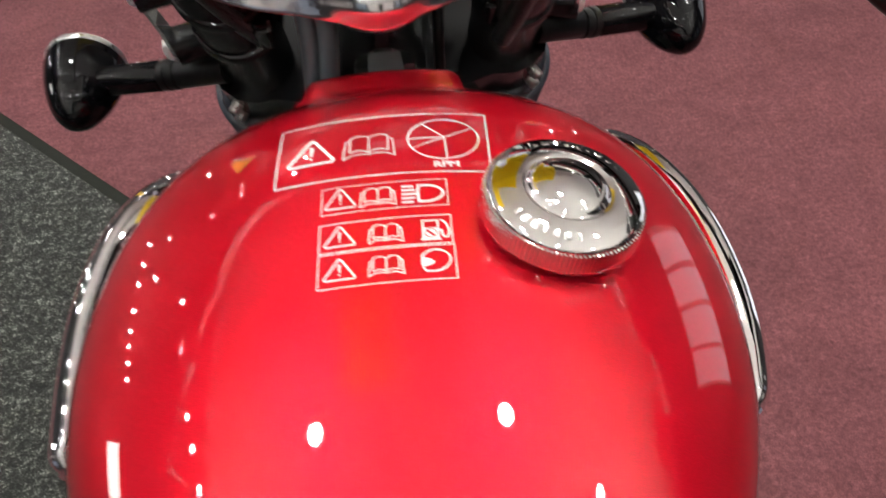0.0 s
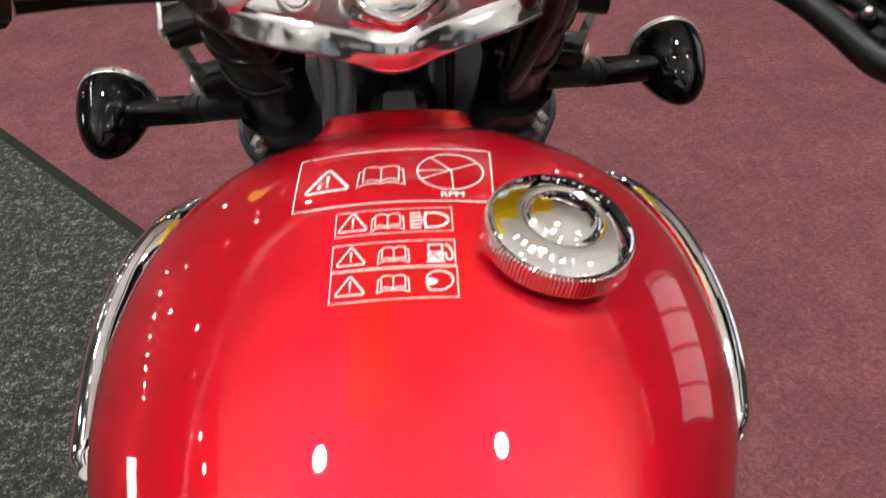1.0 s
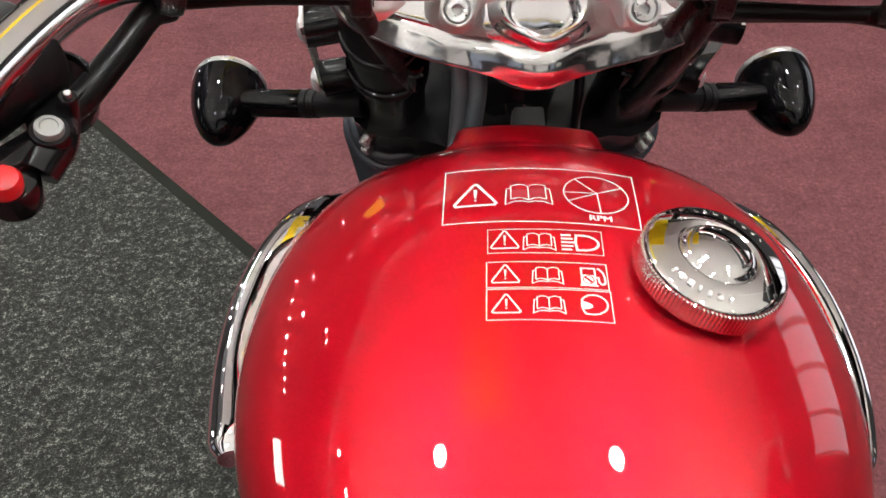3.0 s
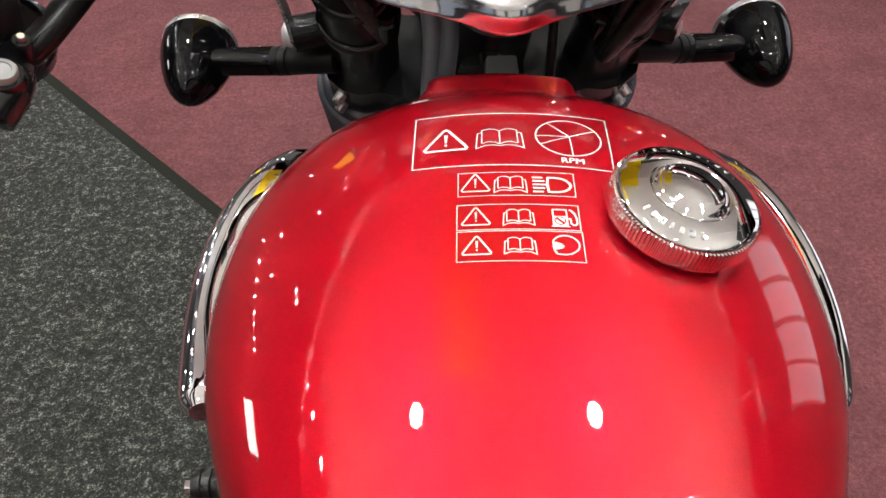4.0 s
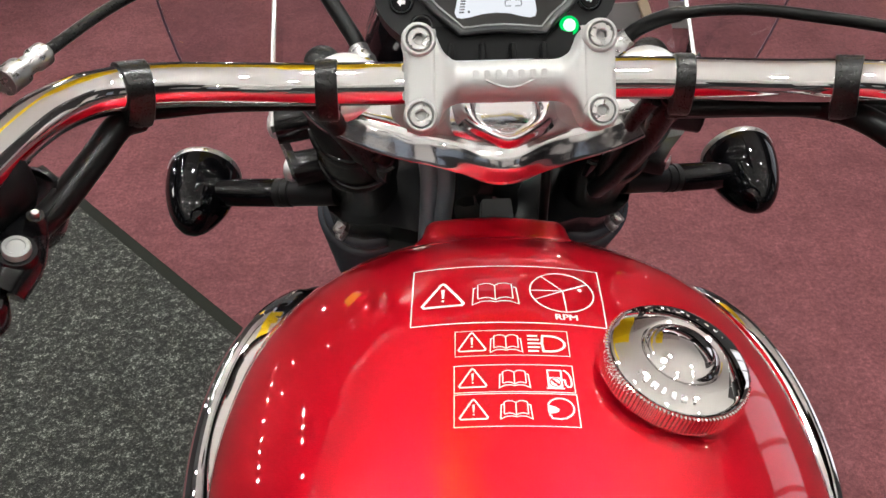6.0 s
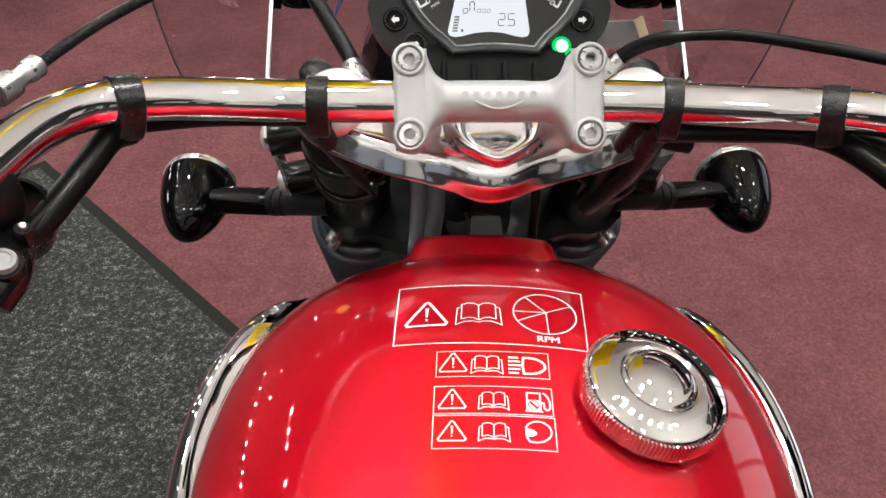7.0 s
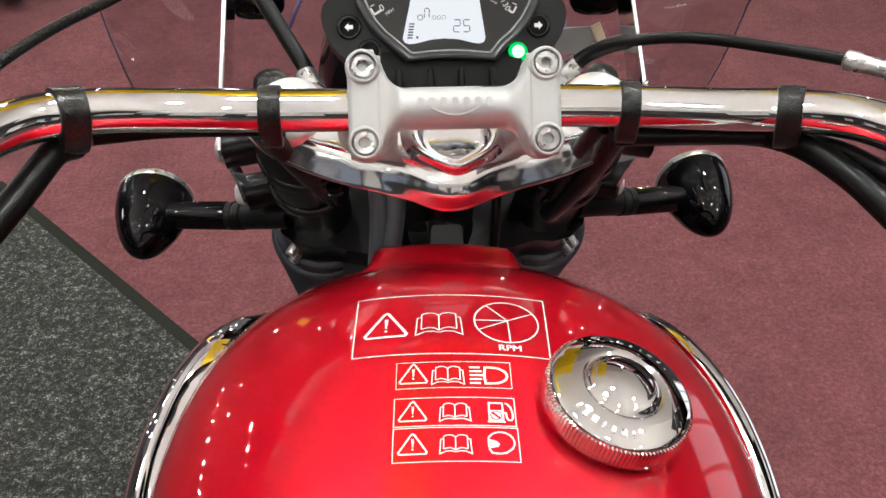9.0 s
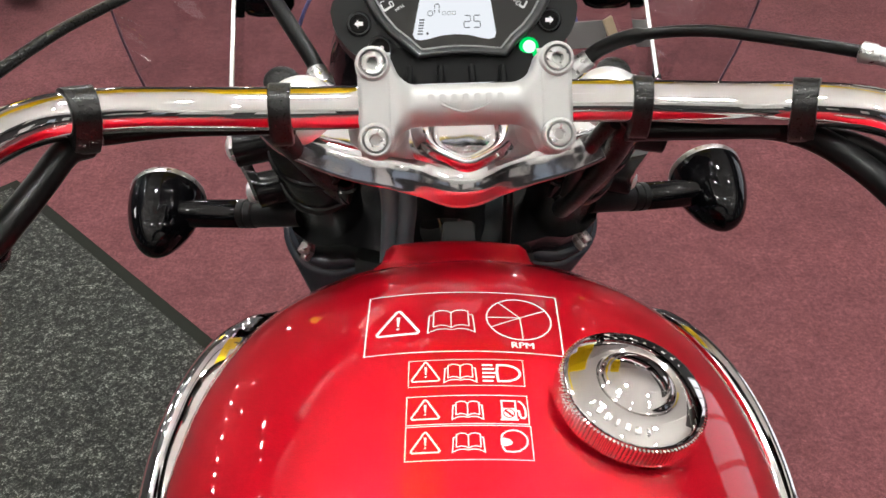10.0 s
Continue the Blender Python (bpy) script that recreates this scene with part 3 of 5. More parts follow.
# white warning decals on the tank
def ink(lines=(), fills=(), texts=(), lift=0.0006):
    bm = bmesh.new()

    def put(u, v):
        return tank_skin(u, v, lift)

    for pts, width, closed in lines:
        pts = [Vector(p) for p in pts]
        if closed:
            pts = pts + [pts[0]]
        dense = [pts[0]]
        for a, b in zip(pts, pts[1:]):
            n = max(1, int((b - a).length / 0.003))
            dense += [a + (b - a) * (k + 1) / n for k in range(n)]
        prev = None
        count = len(dense)
        first = None
        for i, p in enumerate(dense):
            if closed:
                before, after = dense[i - 1 if i else count - 2], dense[i + 1 if i < count - 1 else 1]
            else:
                before, after = dense[max(i - 1, 0)], dense[min(i + 1, count - 1)]
            d1, d2 = (p - before), (after - p)
            d1 = d1.normalized() if d1.length > 1e-9 else d2.normalized()
            d2 = d2.normalized() if d2.length > 1e-9 else d1
            t = (d1 + d2)
            t = t.normalized() if t.length > 1e-6 else d1
            nrm = Vector((-t.y, t.x))
            k = width / 2 / max(abs(nrm.dot(Vector((-d1.y, d1.x)))), 0.45)
            pair = (bm.verts.new(put(*(p + nrm * k))), bm.verts.new(put(*(p - nrm * k))))
            if prev:
                bm.faces.new((prev[0], prev[1], pair[1], pair[0]))
            prev = pair
    for poly in fills:
        bm.faces.new([bm.verts.new(put(*p)) for p in poly])
    for text, size, u, v in texts:
        for k in (-1, 0, 1):
            join(bm, letters(text, size, None, lambda x, y, u=u, v=v, k=k: tank_skin(u + x * 1.08 + k * 0.00020, v + y, lift + 0.00006 * (k + 1))))
    return bm


def arc(cx, cy, rx, ry, a0, a1, n=16):
    return [(cx + rx * math.cos(radians(a0 + (a1 - a0) * k / n)), cy + ry * math.sin(radians(a0 + (a1 - a0) * k / n))) for k in range(n + 1)]


def warning_sign(cx, base, w, h, line):
    """Triangle with an exclamation mark."""
    r = w * 0.06
    tri = [(cx - w / 2 + r, base), (cx + w / 2 - r, base), (cx + w / 2 - r * 0.3, base + r * 1.2), (cx + r * 0.8, base + h - r * 0.5), (cx, base + h), (cx - r * 0.8, base + h - r * 0.5), (cx - w / 2 + r * 0.3, base + r * 1.2)]
    fills = [[(cx - w * 0.045, base + h * 0.74), (cx - w * 0.022, base + h * 0.34), (cx + w * 0.022, base + h * 0.34), (cx + w * 0.045, base + h * 0.74)],
             arc(cx, base + h * 0.23, w * 0.035, h * 0.045, 0, 330, 11)]
    return [(tri, line, True)], fills


def open_book(cx, base, w, h, line):
    a = w / 2
    low = base + h * 0.13
    pages = [(cx - a * 0.74, base + h * 0.93), (cx - a * 0.45, base + h), (cx - a * 0.2, base + h * 0.98), (cx, base + h * 0.88), (cx + a * 0.2, base + h * 0.98), (cx + a * 0.45, base + h), (cx + a * 0.74, base + h * 0.93)]
    bottom = [(cx - a * 0.76, base + h * 0.25), (cx - a * 0.45, base + h * 0.32), (cx - a * 0.2, base + h * 0.29), (cx, low + h * 0.06), (cx + a * 0.2, base + h * 0.29), (cx + a * 0.45, base + h * 0.32), (cx + a * 0.76, base + h * 0.25)]
    cover = [(cx - a * 0.76, base + h * 0.80), (cx - a * 0.93, base + h * 0.76), (cx - a, base), (cx - a * 0.6, base + h * 0.14), (cx - a * 0.25, base + h * 0.15), (cx, base + h * 0.10), (cx + a * 0.25, base + h * 0.15), (cx + a * 0.6, base + h * 0.14), (cx + a, base), (cx + a * 0.93, base + h * 0.76), (cx + a * 0.76, base + h * 0.80)]
    return [(pages, line, False), (bottom, line, False), (cover, line, False), ([pages[0], bottom[0]], line, False), ([pages[-1], bottom[-1]], line, False), ([pages[3], bottom[3]], line, False)], []


def rect(u0, u1, v0, v1):
    return [(u0, v0), (u1, v0), (u1, v1), (u0, v1)]


def decals():
    def sheet(lines, fills, texts=()):
        part("warning_decal", ink(lines, fills, texts), WHITE_INK, tank, "white printed warning decal", smooth=0)

    # engine speed notice
    lines = [([(-0.0577, 0.2945), (0.0472, 0.2927), (0.0488, 0.3444), (-0.0577, 0.3462)], 0.0007, True)]
    l, f = warning_sign(-0.0405, 0.3088, 0.0235, 0.0208, 0.0016)
    lines += l
    fills = f
    l, f = open_book(-0.0115, 0.3085, 0.0255, 0.0195, 0.0006)
    lines += l
    c = (0.0258, 0.3208)
    lines.append((arc(*c, 0.0178, 0.0178, 0, 350, 40), 0.0008, True))
    hub = (0.0264, 0.3216)
    for e in ((0.0155, 0.3347), (0.0412, 0.3300), (0.0268, 0.3035), (0.0098, 0.3125), (0.0081, 0.3212)):
        lines.append(([hub, e], 0.0007, False))
    sheet(lines, fills, [("RPM", 0.0062, 0.0262, 0.2985)])
    # headlamp notice
    lines = [(rect(-0.0337, 0.0250, 0.2700, 0.2876), 0.0004, True)]
    l, f = warning_sign(-0.0250, 0.2735, 0.0146, 0.0128, 0.0009)
    lines, fills = lines + l, f
    l, f = open_book(-0.0074, 0.2722, 0.0166, 0.0122, 0.0006)
    lines += l
    for k in range(5):
        v = 0.2730 + 0.00265 * k
        fills.append(rect(0.0038, 0.0108 - 0.0008 * abs(k - 2), v - 0.0006, v + 0.0006))
    lines.append(([(0.0118, 0.2729), *arc(0.0150, 0.2783, 0.0080, 0.0054, -90, 90, 16), (0.0118, 0.2837), (0.0112, 0.2783)], 0.0013, True))
    sheet(lines, fills)
    # fuel notice
    lines = [(rect(-0.0342, 0.0253, 0.2460, 0.2636), 0.0005, True)]
    l, f = warning_sign(-0.0250, 0.2494, 0.0140, 0.0120, 0.0009)
    lines, fills = lines + l, f
    l, f = open_book(-0.0043, 0.2487, 0.0152, 0.0112, 0.0006)
    lines += l
    lines += [(rect(0.0125, 0.0192, 0.2490, 0.2602), 0.0009, True), ([(0.0205, 0.2604), (0.0216, 0.2598), (0.0231, 0.2578), (0.0240, 0.2545), (0.0240, 0.2512), (0.0232, 0.2497), (0.0219, 0.2497), (0.0210, 0.2512), (0.0208, 0.2540), (0.0194, 0.2541)], 0.0010, False)]
    fills.append(rect(0.0114, 0.0203, 0.2481, 0.2490))
    cx, cy, half, low, high = 0.01585, 0.2525, 0.0033, 0.0035, 0.0032

    def edge(a):
        c, s_ = math.cos(a), math.sin(a)
        k = min(half / max(abs(c), 1e-6), (high if s_ > 0 else low) / max(abs(s_), 1e-6))
        return (cx + k * c, cy + k * s_)

    for k in range(24):
        a, b = 2 * math.pi * k / 24, 2 * math.pi * (k + 1) / 24
        fills.append([(cx + 0.0029 * math.cos(a), cy + 0.0029 * math.sin(a)), edge(a), edge(b), (cx + 0.0029 * math.cos(b), cy + 0.0029 * math.sin(b))])
    for k in (0, 1):
        fills.append([(cx + 0.0024 * math.cos(radians(a)), cy + 0.0024 * math.sin(radians(a))) for a in range(150 + 180 * k, 301 + 180 * k, 25)])
    sheet(lines, fills)
    # helmet notice
    lines = [(rect(-0.0342, 0.0257, 0.2251, 0.2449), 0.0005, True)]
    l, f = warning_sign(-0.0248, 0.2296, 0.0140, 0.0118, 0.0009)
    lines, fills = lines + l, f
    l, f = open_book(-0.0044, 0.2294, 0.0152, 0.0110, 0.0006)
    lines += l
    lines.append(([(0.0112, 0.2378), *arc(0.0172, 0.2362, 0.0064, 0.0060, 155, -62, 22), (0.0196, 0.2302), (0.0165, 0.2296), (0.0128, 0.2299), (0.0113, 0.2326)], 0.0009, False))
    fills.append([(0.0108, 0.2334), (0.0108, 0.2376), (0.0122, 0.2378), (0.0150, 0.2369), (0.0165, 0.2354), (0.0160, 0.2339), (0.0140, 0.2330), (0.0118, 0.2326)])
    sheet(lines, fills)


decals()


# ---- handlebar ----
def bar_points(sign):
    if sign < 0:
        return [(0, BAR_Y, BAR_Z), (-0.065, BAR_Y, BAR_Z), (-0.128, 0.4230, 0.9392), (-0.166, 0.4165, 0.9440), (-0.1945, 0.4055, 0.9505), (-0.2195, 0.3900, 0.9562),
                (-0.2355, 0.3695, 0.9605), (-0.2480, 0.3420, 0.9620), (-0.2640, 0.2920, 0.9580), (-0.2800, 0.2250, 0.9490), (-0.3200, 0.1350, 0.9380)]
    return [(0, BAR_Y, BAR_Z), (0.065, BAR_Y, BAR_Z), (0.105, 0.4210, 0.9375), (0.1577, 0.4110, 0.9399), (0.1875, 0.4020, 0.9437), (0.2140, 0.3870, 0.9490),
            (0.2310, 0.3680, 0.9525), (0.2450, 0.3400, 0.9540), (0.2660, 0.2950, 0.9470), (0.2900, 0.2300, 0.9430), (0.3300, 0.1400, 0.9350)]


left, right = spline(bar_points(-1), 8), spline(bar_points(1), 8)
handlebar = part("handlebar", tube(left[::-1] + right[1:], 0.0127, 28), CHROME, bike, "polished chrome handlebar", smooth=60)
for sign, path in ((-1, left), (1, right)):
    part("grip", lathe([(0.0128, 0), (0.0165, 0.002), (0.0165, 0.118), (0.015, 0.122), (0, 0.122)], along(path[-9], path[-1]), 28), RUBBER, handlebar)


def clamp_body():
    """Upper clamp: two bolt lobes joined by a rounded waist."""
    bm = bmesh.new()
    rings = []
    xs = [0.0507 + 0.0103 * math.cos(math.pi * k / 22) for k in range(22)]
    xs += [0.027 + 0.0124 * math.cos(math.pi / 2 * k / 10) for k in range(11)] + [0.022, 0.016, 0.008, 0.0]
    xs = [-x for x in xs] + xs[-2::-1]
    for x in xs:
        ax = abs(x)
        k = min(max((ax - 0.030) / 0.0095, 0), 1)
        k = k * k * (3 - 2 * k)
        u = min(max((ax - 0.027) / 0.0125, 0), 1)
        h = 0.0122 + 0.0092 * (1 - math.sqrt(1 - u * u))
        if abs(ax - 0.0507) < 0.01031:
            h = max(0.0207 + math.sqrt(max(0.0103 ** 2 - (ax - 0.0507) ** 2, 0)), h if ax < 0.045 else 0)
        d = 0.0178 + (0.0205 - 0.0178) * k
        p = 2.2 + 2.6 * k
        if ax > 0.0575:
            d -= 0.0030 * ((ax - 0.0575) / 0.0041) ** 3
        ring = []
        for j in range(25):
            a = math.pi * j / 24 - math.pi / 2
            c, s = math.cos(a), math.sin(a)
            e = math.copysign(abs(s) ** (2 / p), s) * h
            ring.append(bm.verts.new(CLAMP @ Vector((x, e - 0.0005, -0.0225 + d * abs(c) ** (2 / p)))))
        rings.append(ring)
    for r, s in zip(rings, rings[1:]):
        for j in range(24):
            bm.faces.new((r[j], r[j + 1], s[j + 1], s[j]))
        bm.faces.new((r[0], s[0], s[-1], r[-1]))
    bm.faces.new(rings[0]), bm.faces.new(rings[-1][::-1])
    return bm


clamp = part("bar_clamp", clamp_body(), SATIN, bike, "satin silver handlebar clamp with four socket bolts", smooth=50)


def clamp_pad(sign):
    """Raised pad between the two bolts at each end of the clamp."""
    bm = bmesh.new()
    rings = []
    for k in range(25):
        q = -1 + k / 12
        x = sign * (0.0512 + 0.0092 * math.copysign(abs(q) ** 0.8, q))
        d = 0.0205 + 0.0007 * max(0.0, 1 - abs(q) ** 6) - 0.0016 * abs(q) ** 10
        ring = []
        for j in range(21):
            a = 0.80 * (math.pi * j / 20 - math.pi / 2)
            c, s = math.cos(a), math.sin(a)
            ring.append(bm.verts.new(CLAMP @ Vector((x, math.copysign(abs(s) ** (2 / 4.8), s) * 0.0302 - 0.0005, -0.0225 + d * abs(c) ** (2 / 4.8)))))
        rings.append(ring)
    for r, s in zip(rings, rings[1:]):
        for j in range(20):
            bm.faces.new((r[j], r[j + 1], s[j + 1], s[j]))
    return bm


for sign in (-1, 1):
    part("end_pad", clamp_pad(sign), SATIN, clamp, smooth=50)


def hexed(k, i):
    if i < 5:
        return 1.0
    a = (k / 36 * 2 * math.pi) % (math.pi / 3) - math.pi / 6
    return 0.90 / math.cos(a)


for bx in (-0.0520, 0.0522):
    for be in (-0.0215, 0.0215):
        m = CLAMP @ Matrix.Translation((bx, be, -0.0002))
        part("bolt_boss", lathe([(0.0102, -0.018), (0.0101, -0.0030), (0.0098, -0.0008), (0.0093, 0.0007), (0.0086, 0.0013), (0.0078, 0.0013), (0.0075, 0.0008), (0.0074, -0.0050), (0.0058, -0.0052)], m, 48), SATIN, clamp)
        part("socket_bolt", lathe([(0.0067, -0.005), (0.0067, 0.0008), (0.0061, 0.0015), (0.0036, 0.0016), (0.0032, 0.0012), (0.0030, 0.0011), (0.0029, -0.0040), (0, -0.0046)], m @ Matrix.Rotation(bx * 7 + be * 9, 4, "Z"), 36, hexed), STEEL, clamp, smooth=24)
# brand mark as a plain raised bar with a swoosh
for k in range(7):
    part("raised_mark", box(CLAMP @ Matrix.Translation((-0.0198 + 0.0066 * k, 0.0012, -0.0046)), 0.0036, 0.0056, 0.0012, 0.0005, 2), SATIN, clamp, smooth=0)
part("raised_swoosh", sweep([CLAMP @ Vector((-0.014 + 0.028 * k / 16, -0.0022 - 0.0042 * math.sin(math.pi * k / 16), -0.0044 - 0.05 * (0.0042 * math.sin(math.pi * k / 16)))) for k in range(17)], lambda t: circle(0.0006, 6)), SATIN, clamp)
for sx in (-0.0515, 0.0515):
    part("riser", lathe([(0.019, 0), (0.019, 0.012), (0.0165, 0.018), (0.0165, 0.040), (0.012, 0.046)], along(st(sx, 0.052, 0.006), (sx, BAR_Y + 0.008, BAR_Z - 0.012)), 32), SATIN, bike)


def band(s0, s1, path):
    """Rubber strap round the bar and the loom below it, between two lengths along the bar."""
    run, pts = 0.0, []
    for a, b in zip(path, path[1:]):
        d = (b - a).length
        for k in range(8):
            here = run + d * k / 8
            if s0 <= here <= s1:
                pts.append(a.lerp(b, k / 8))
        run += d

    def section(t):
        g = 0.0148 - (0.0007 if t < 0.01 or t > 0.99 else 0)
        return [(g * math.cos(a), g * math.sin(a) * (1.0 if math.sin(a) > 0 else 1.62)) for a in [2 * math.pi * k / 32 for k in range(32)]]

    strap = part("cable_strap", sweep(pts, section), RUBBER, handlebar, "black rubber cable strap")
    low = pts[len(pts) // 2] + Vector((0, 0, -0.0225))
    part("strap_stud", lathe([(0.0036, 0.004), (0.0036, -0.0026), (0.0028, -0.0036), (0, -0.0038)], along(low, low + Vector((0, 0, 0.01))), 20), RUBBER, strap, "moulded stud under the strap")
    return strap


band(0.2075, 0.2245, left), band(0.1000, 0.1140, left), band(0.0985, 0.1110, right), band(0.1890, 0.2045, right)

# wiring looms under the bar
for pts, r in (([(-0.10, 0.427, 0.9225), (-0.13, 0.427, 0.9235), (-0.17, 0.422, 0.9265), (-0.205, 0.405, 0.933)], 0.0040),
               ([(-0.2125, 0.4005, 0.932), (-0.2193, 0.3869, 0.936), (-0.2272, 0.365, 0.931), (-0.2349, 0.3404, 0.927), (-0.241, 0.3239, 0.924), (-0.2481, 0.3120, 0.922)], 0.0078),
               ([(0.10, 0.4245, 0.9165), (0.15, 0.4245, 0.9160), (0.186, 0.417, 0.919), (0.203, 0.391, 0.9255), (0.2155, 0.357, 0.927), (0.2243, 0.3292, 0.924), (0.2326, 0.3014, 0.920), (0.245, 0.288, 0.918)], 0.0078),
               ([(0.11, 0.4185, 0.9185), (0.16, 0.4180, 0.9180), (0.196, 0.407, 0.922), (0.216, 0.385, 0.929), (0.233, 0.352, 0.931), (0.247, 0.318, 0.928)], 0.0055)):
    part("wiring_loom", tube(spline(pts, 6), r, 14), CABLE, handlebar, "black sheathed wiring loom")


def switch_pod(sign):
    """Switch housing with its cable perch."""
    pod = part("switch_housing", lathe([(0.013, 0), (0.024, 0.001), (0.026, 0.004), (0.026, 0.045), (0.024, 0.049), (0.013, 0.05)], along((sign * 0.262, 0.332, 0.949), (sign * 0.285, 0.283, 0.946)), 32), PLASTIC, bike)
    tilt = Vector((-sign * 0.28, -0.25, 0.92))
    at = Vector((sign * 0.2525, 0.3247, 0.936))
    part("perch", lathe([(0.0, -0.030), (0.016, -0.030), (0.0205, -0.024), (0.0220, -0.012), (0.0205, -0.003), (0.0165, 0.0), (0.0150, -0.0025), (0, -0.003)], along(at, at + tilt), 36), BLACK, pod)
    bolt = Vector((sign * 0.2422, 0.2844, 0.9332))
    part("perch_arm", tube(spline([at - tilt * 0.018, at.lerp(bolt, 0.55) - tilt * 0.014, bolt - tilt * 0.012, (sign * 0.2503, 0.2740, 0.916)], 5), lambda t: 0.0135 - 0.003 * t, 18), BLACK, pod)
    part("pivot_boss", lathe([(0.0098, -0.020), (0.0098, -0.003), (0.0088, -0.001), (0, -0.001)], along(bolt, bolt + tilt), 28), BLACK, pod)
    part("pivot_bolt", lathe([(0.0066, -0.002), (0.0066, 0.0016), (0.0060, 0.0026), (0.0042, 0.0028), (0.0038, 0.0022), (0, 0.0022)], along(bolt, bolt + tilt), 28), DULL_BOLT, pod, "dull grey pivot bolt")
    part("lever", tube(spline([bolt - tilt * 0.010, (sign * 0.275, 0.262, 0.918), (sign * 0.33, 0.20, 0.915), (sign * 0.40, 0.11, 0.91)], 5), lambda t: 0.010 - 0.003 * t, 14), BLACK, pod)
    screw = Vector((sign * 0.2383, 0.3039, 0.938)) if sign < 0 else Vector((0.2335, 0.3215, 0.935))
    part("screw_boss", lathe([(0.0050, -0.020), (0.0050, -0.002), (0.0040, 0.0), (0, 0.0)], along(screw, screw + tilt), 20), BLACK, pod)
    part("screw", lathe([(0.0022, 0), (0.0022, 0.0020), (0.0017, 0.0027), (0, 0.0027)], along(screw, screw + tilt), 18), STEEL, pod)
    if sign < 0:
        part("button_base", lathe([(0.0125, -0.016), (0.0125, -0.003), (0.0105, 0.0), (0, 0.0)], along((-0.2570, 0.2640, 0.920), Vector((-0.2570, 0.2640, 0.920)) + tilt), 28), BLACK, pod)
        part("button", lathe([(0.0085, 0), (0.0085, 0.005), (0.0068, 0.0075), (0, 0.008)], along((-0.2585, 0.2590, 0.920), Vector((-0.2585, 0.2590, 0.920)) + tilt), 24), RED_PLASTIC, pod, "red push button")


switch_pod(-1), switch_pod(1)

# control cables over the bar
cable = part("control_cable", tube(spline([(0.0864, 0.50, 0.9228), (0.0986, 0.50, 0.9336), (0.119, 0.49, 0.9465), (0.1553, 0.47, 0.9578), (0.1959, 0.44, 0.9643), (0.2294, 0.42, 0.9658)], 8), lambda t: 0.0052 if t < 0.42 else 0.0038, 14), CABLE, bike, "black sheathed control cable")
part("ferrule", lathe([(0.0045, 0), (0.0062, 0.001), (0.0062, 0.008), (0.0052, 0.010), (0.0052, 0.024), (0.0062, 0.025), (0.0062, 0.032)], along((0.2285, 0.4205, 0.9658), (0.25, 0.402, 0.967)), 20), STEEL, cable)
part("ferrule", lathe([(0.0050, -0.018), (0.0085, -0.016), (0.0085, -0.004), (0.0065, 0.0), (0.0065, 0.006)], along((0.0864, 0.50, 0.9228), (0.0986, 0.50, 0.9336)), 20), STEEL, cable)
cable = part("control_cable", tube(spline([(-0.2535, 0.402, 0.9735), (-0.2327, 0.455, 0.9745), (-0.2089, 0.505, 0.9725), (-0.1843, 0.54, 0.9745)], 8), 0.0034, 14), RUBBER, bike, "black sheathed control cable")
part("ferrule", lathe([(0.0045, 0), (0.0065, 0.002), (0.0065, 0.010), (0.0052, 0.012), (0.0052, 0.020), (0.0075, 0.021), (0.0075, 0.034)], along((-0.2530, 0.4035, 0.9735), (-0.2680, 0.365, 0.972)), 20), STEEL, cable)
cable = part("control_cable", tube(spline([(-0.0920, 0.505, 0.9205), (-0.0936, 0.51, 0.9241), (-0.1067, 0.53, 0.9375), (-0.1201, 0.55, 0.9514), (-0.135, 0.575, 0.968)], 8), 0.0056, 14), CABLE, bike, "black sheathed control cable")
part("ferrule", lathe([(0.0055, -0.020), (0.0085, -0.018), (0.0085, -0.006), (0.0070, -0.003), (0.0070, 0.004)], along((-0.0905, 0.5015, 0.9187), (-0.0967, 0.517, 0.928)), 20), STEEL, cable)


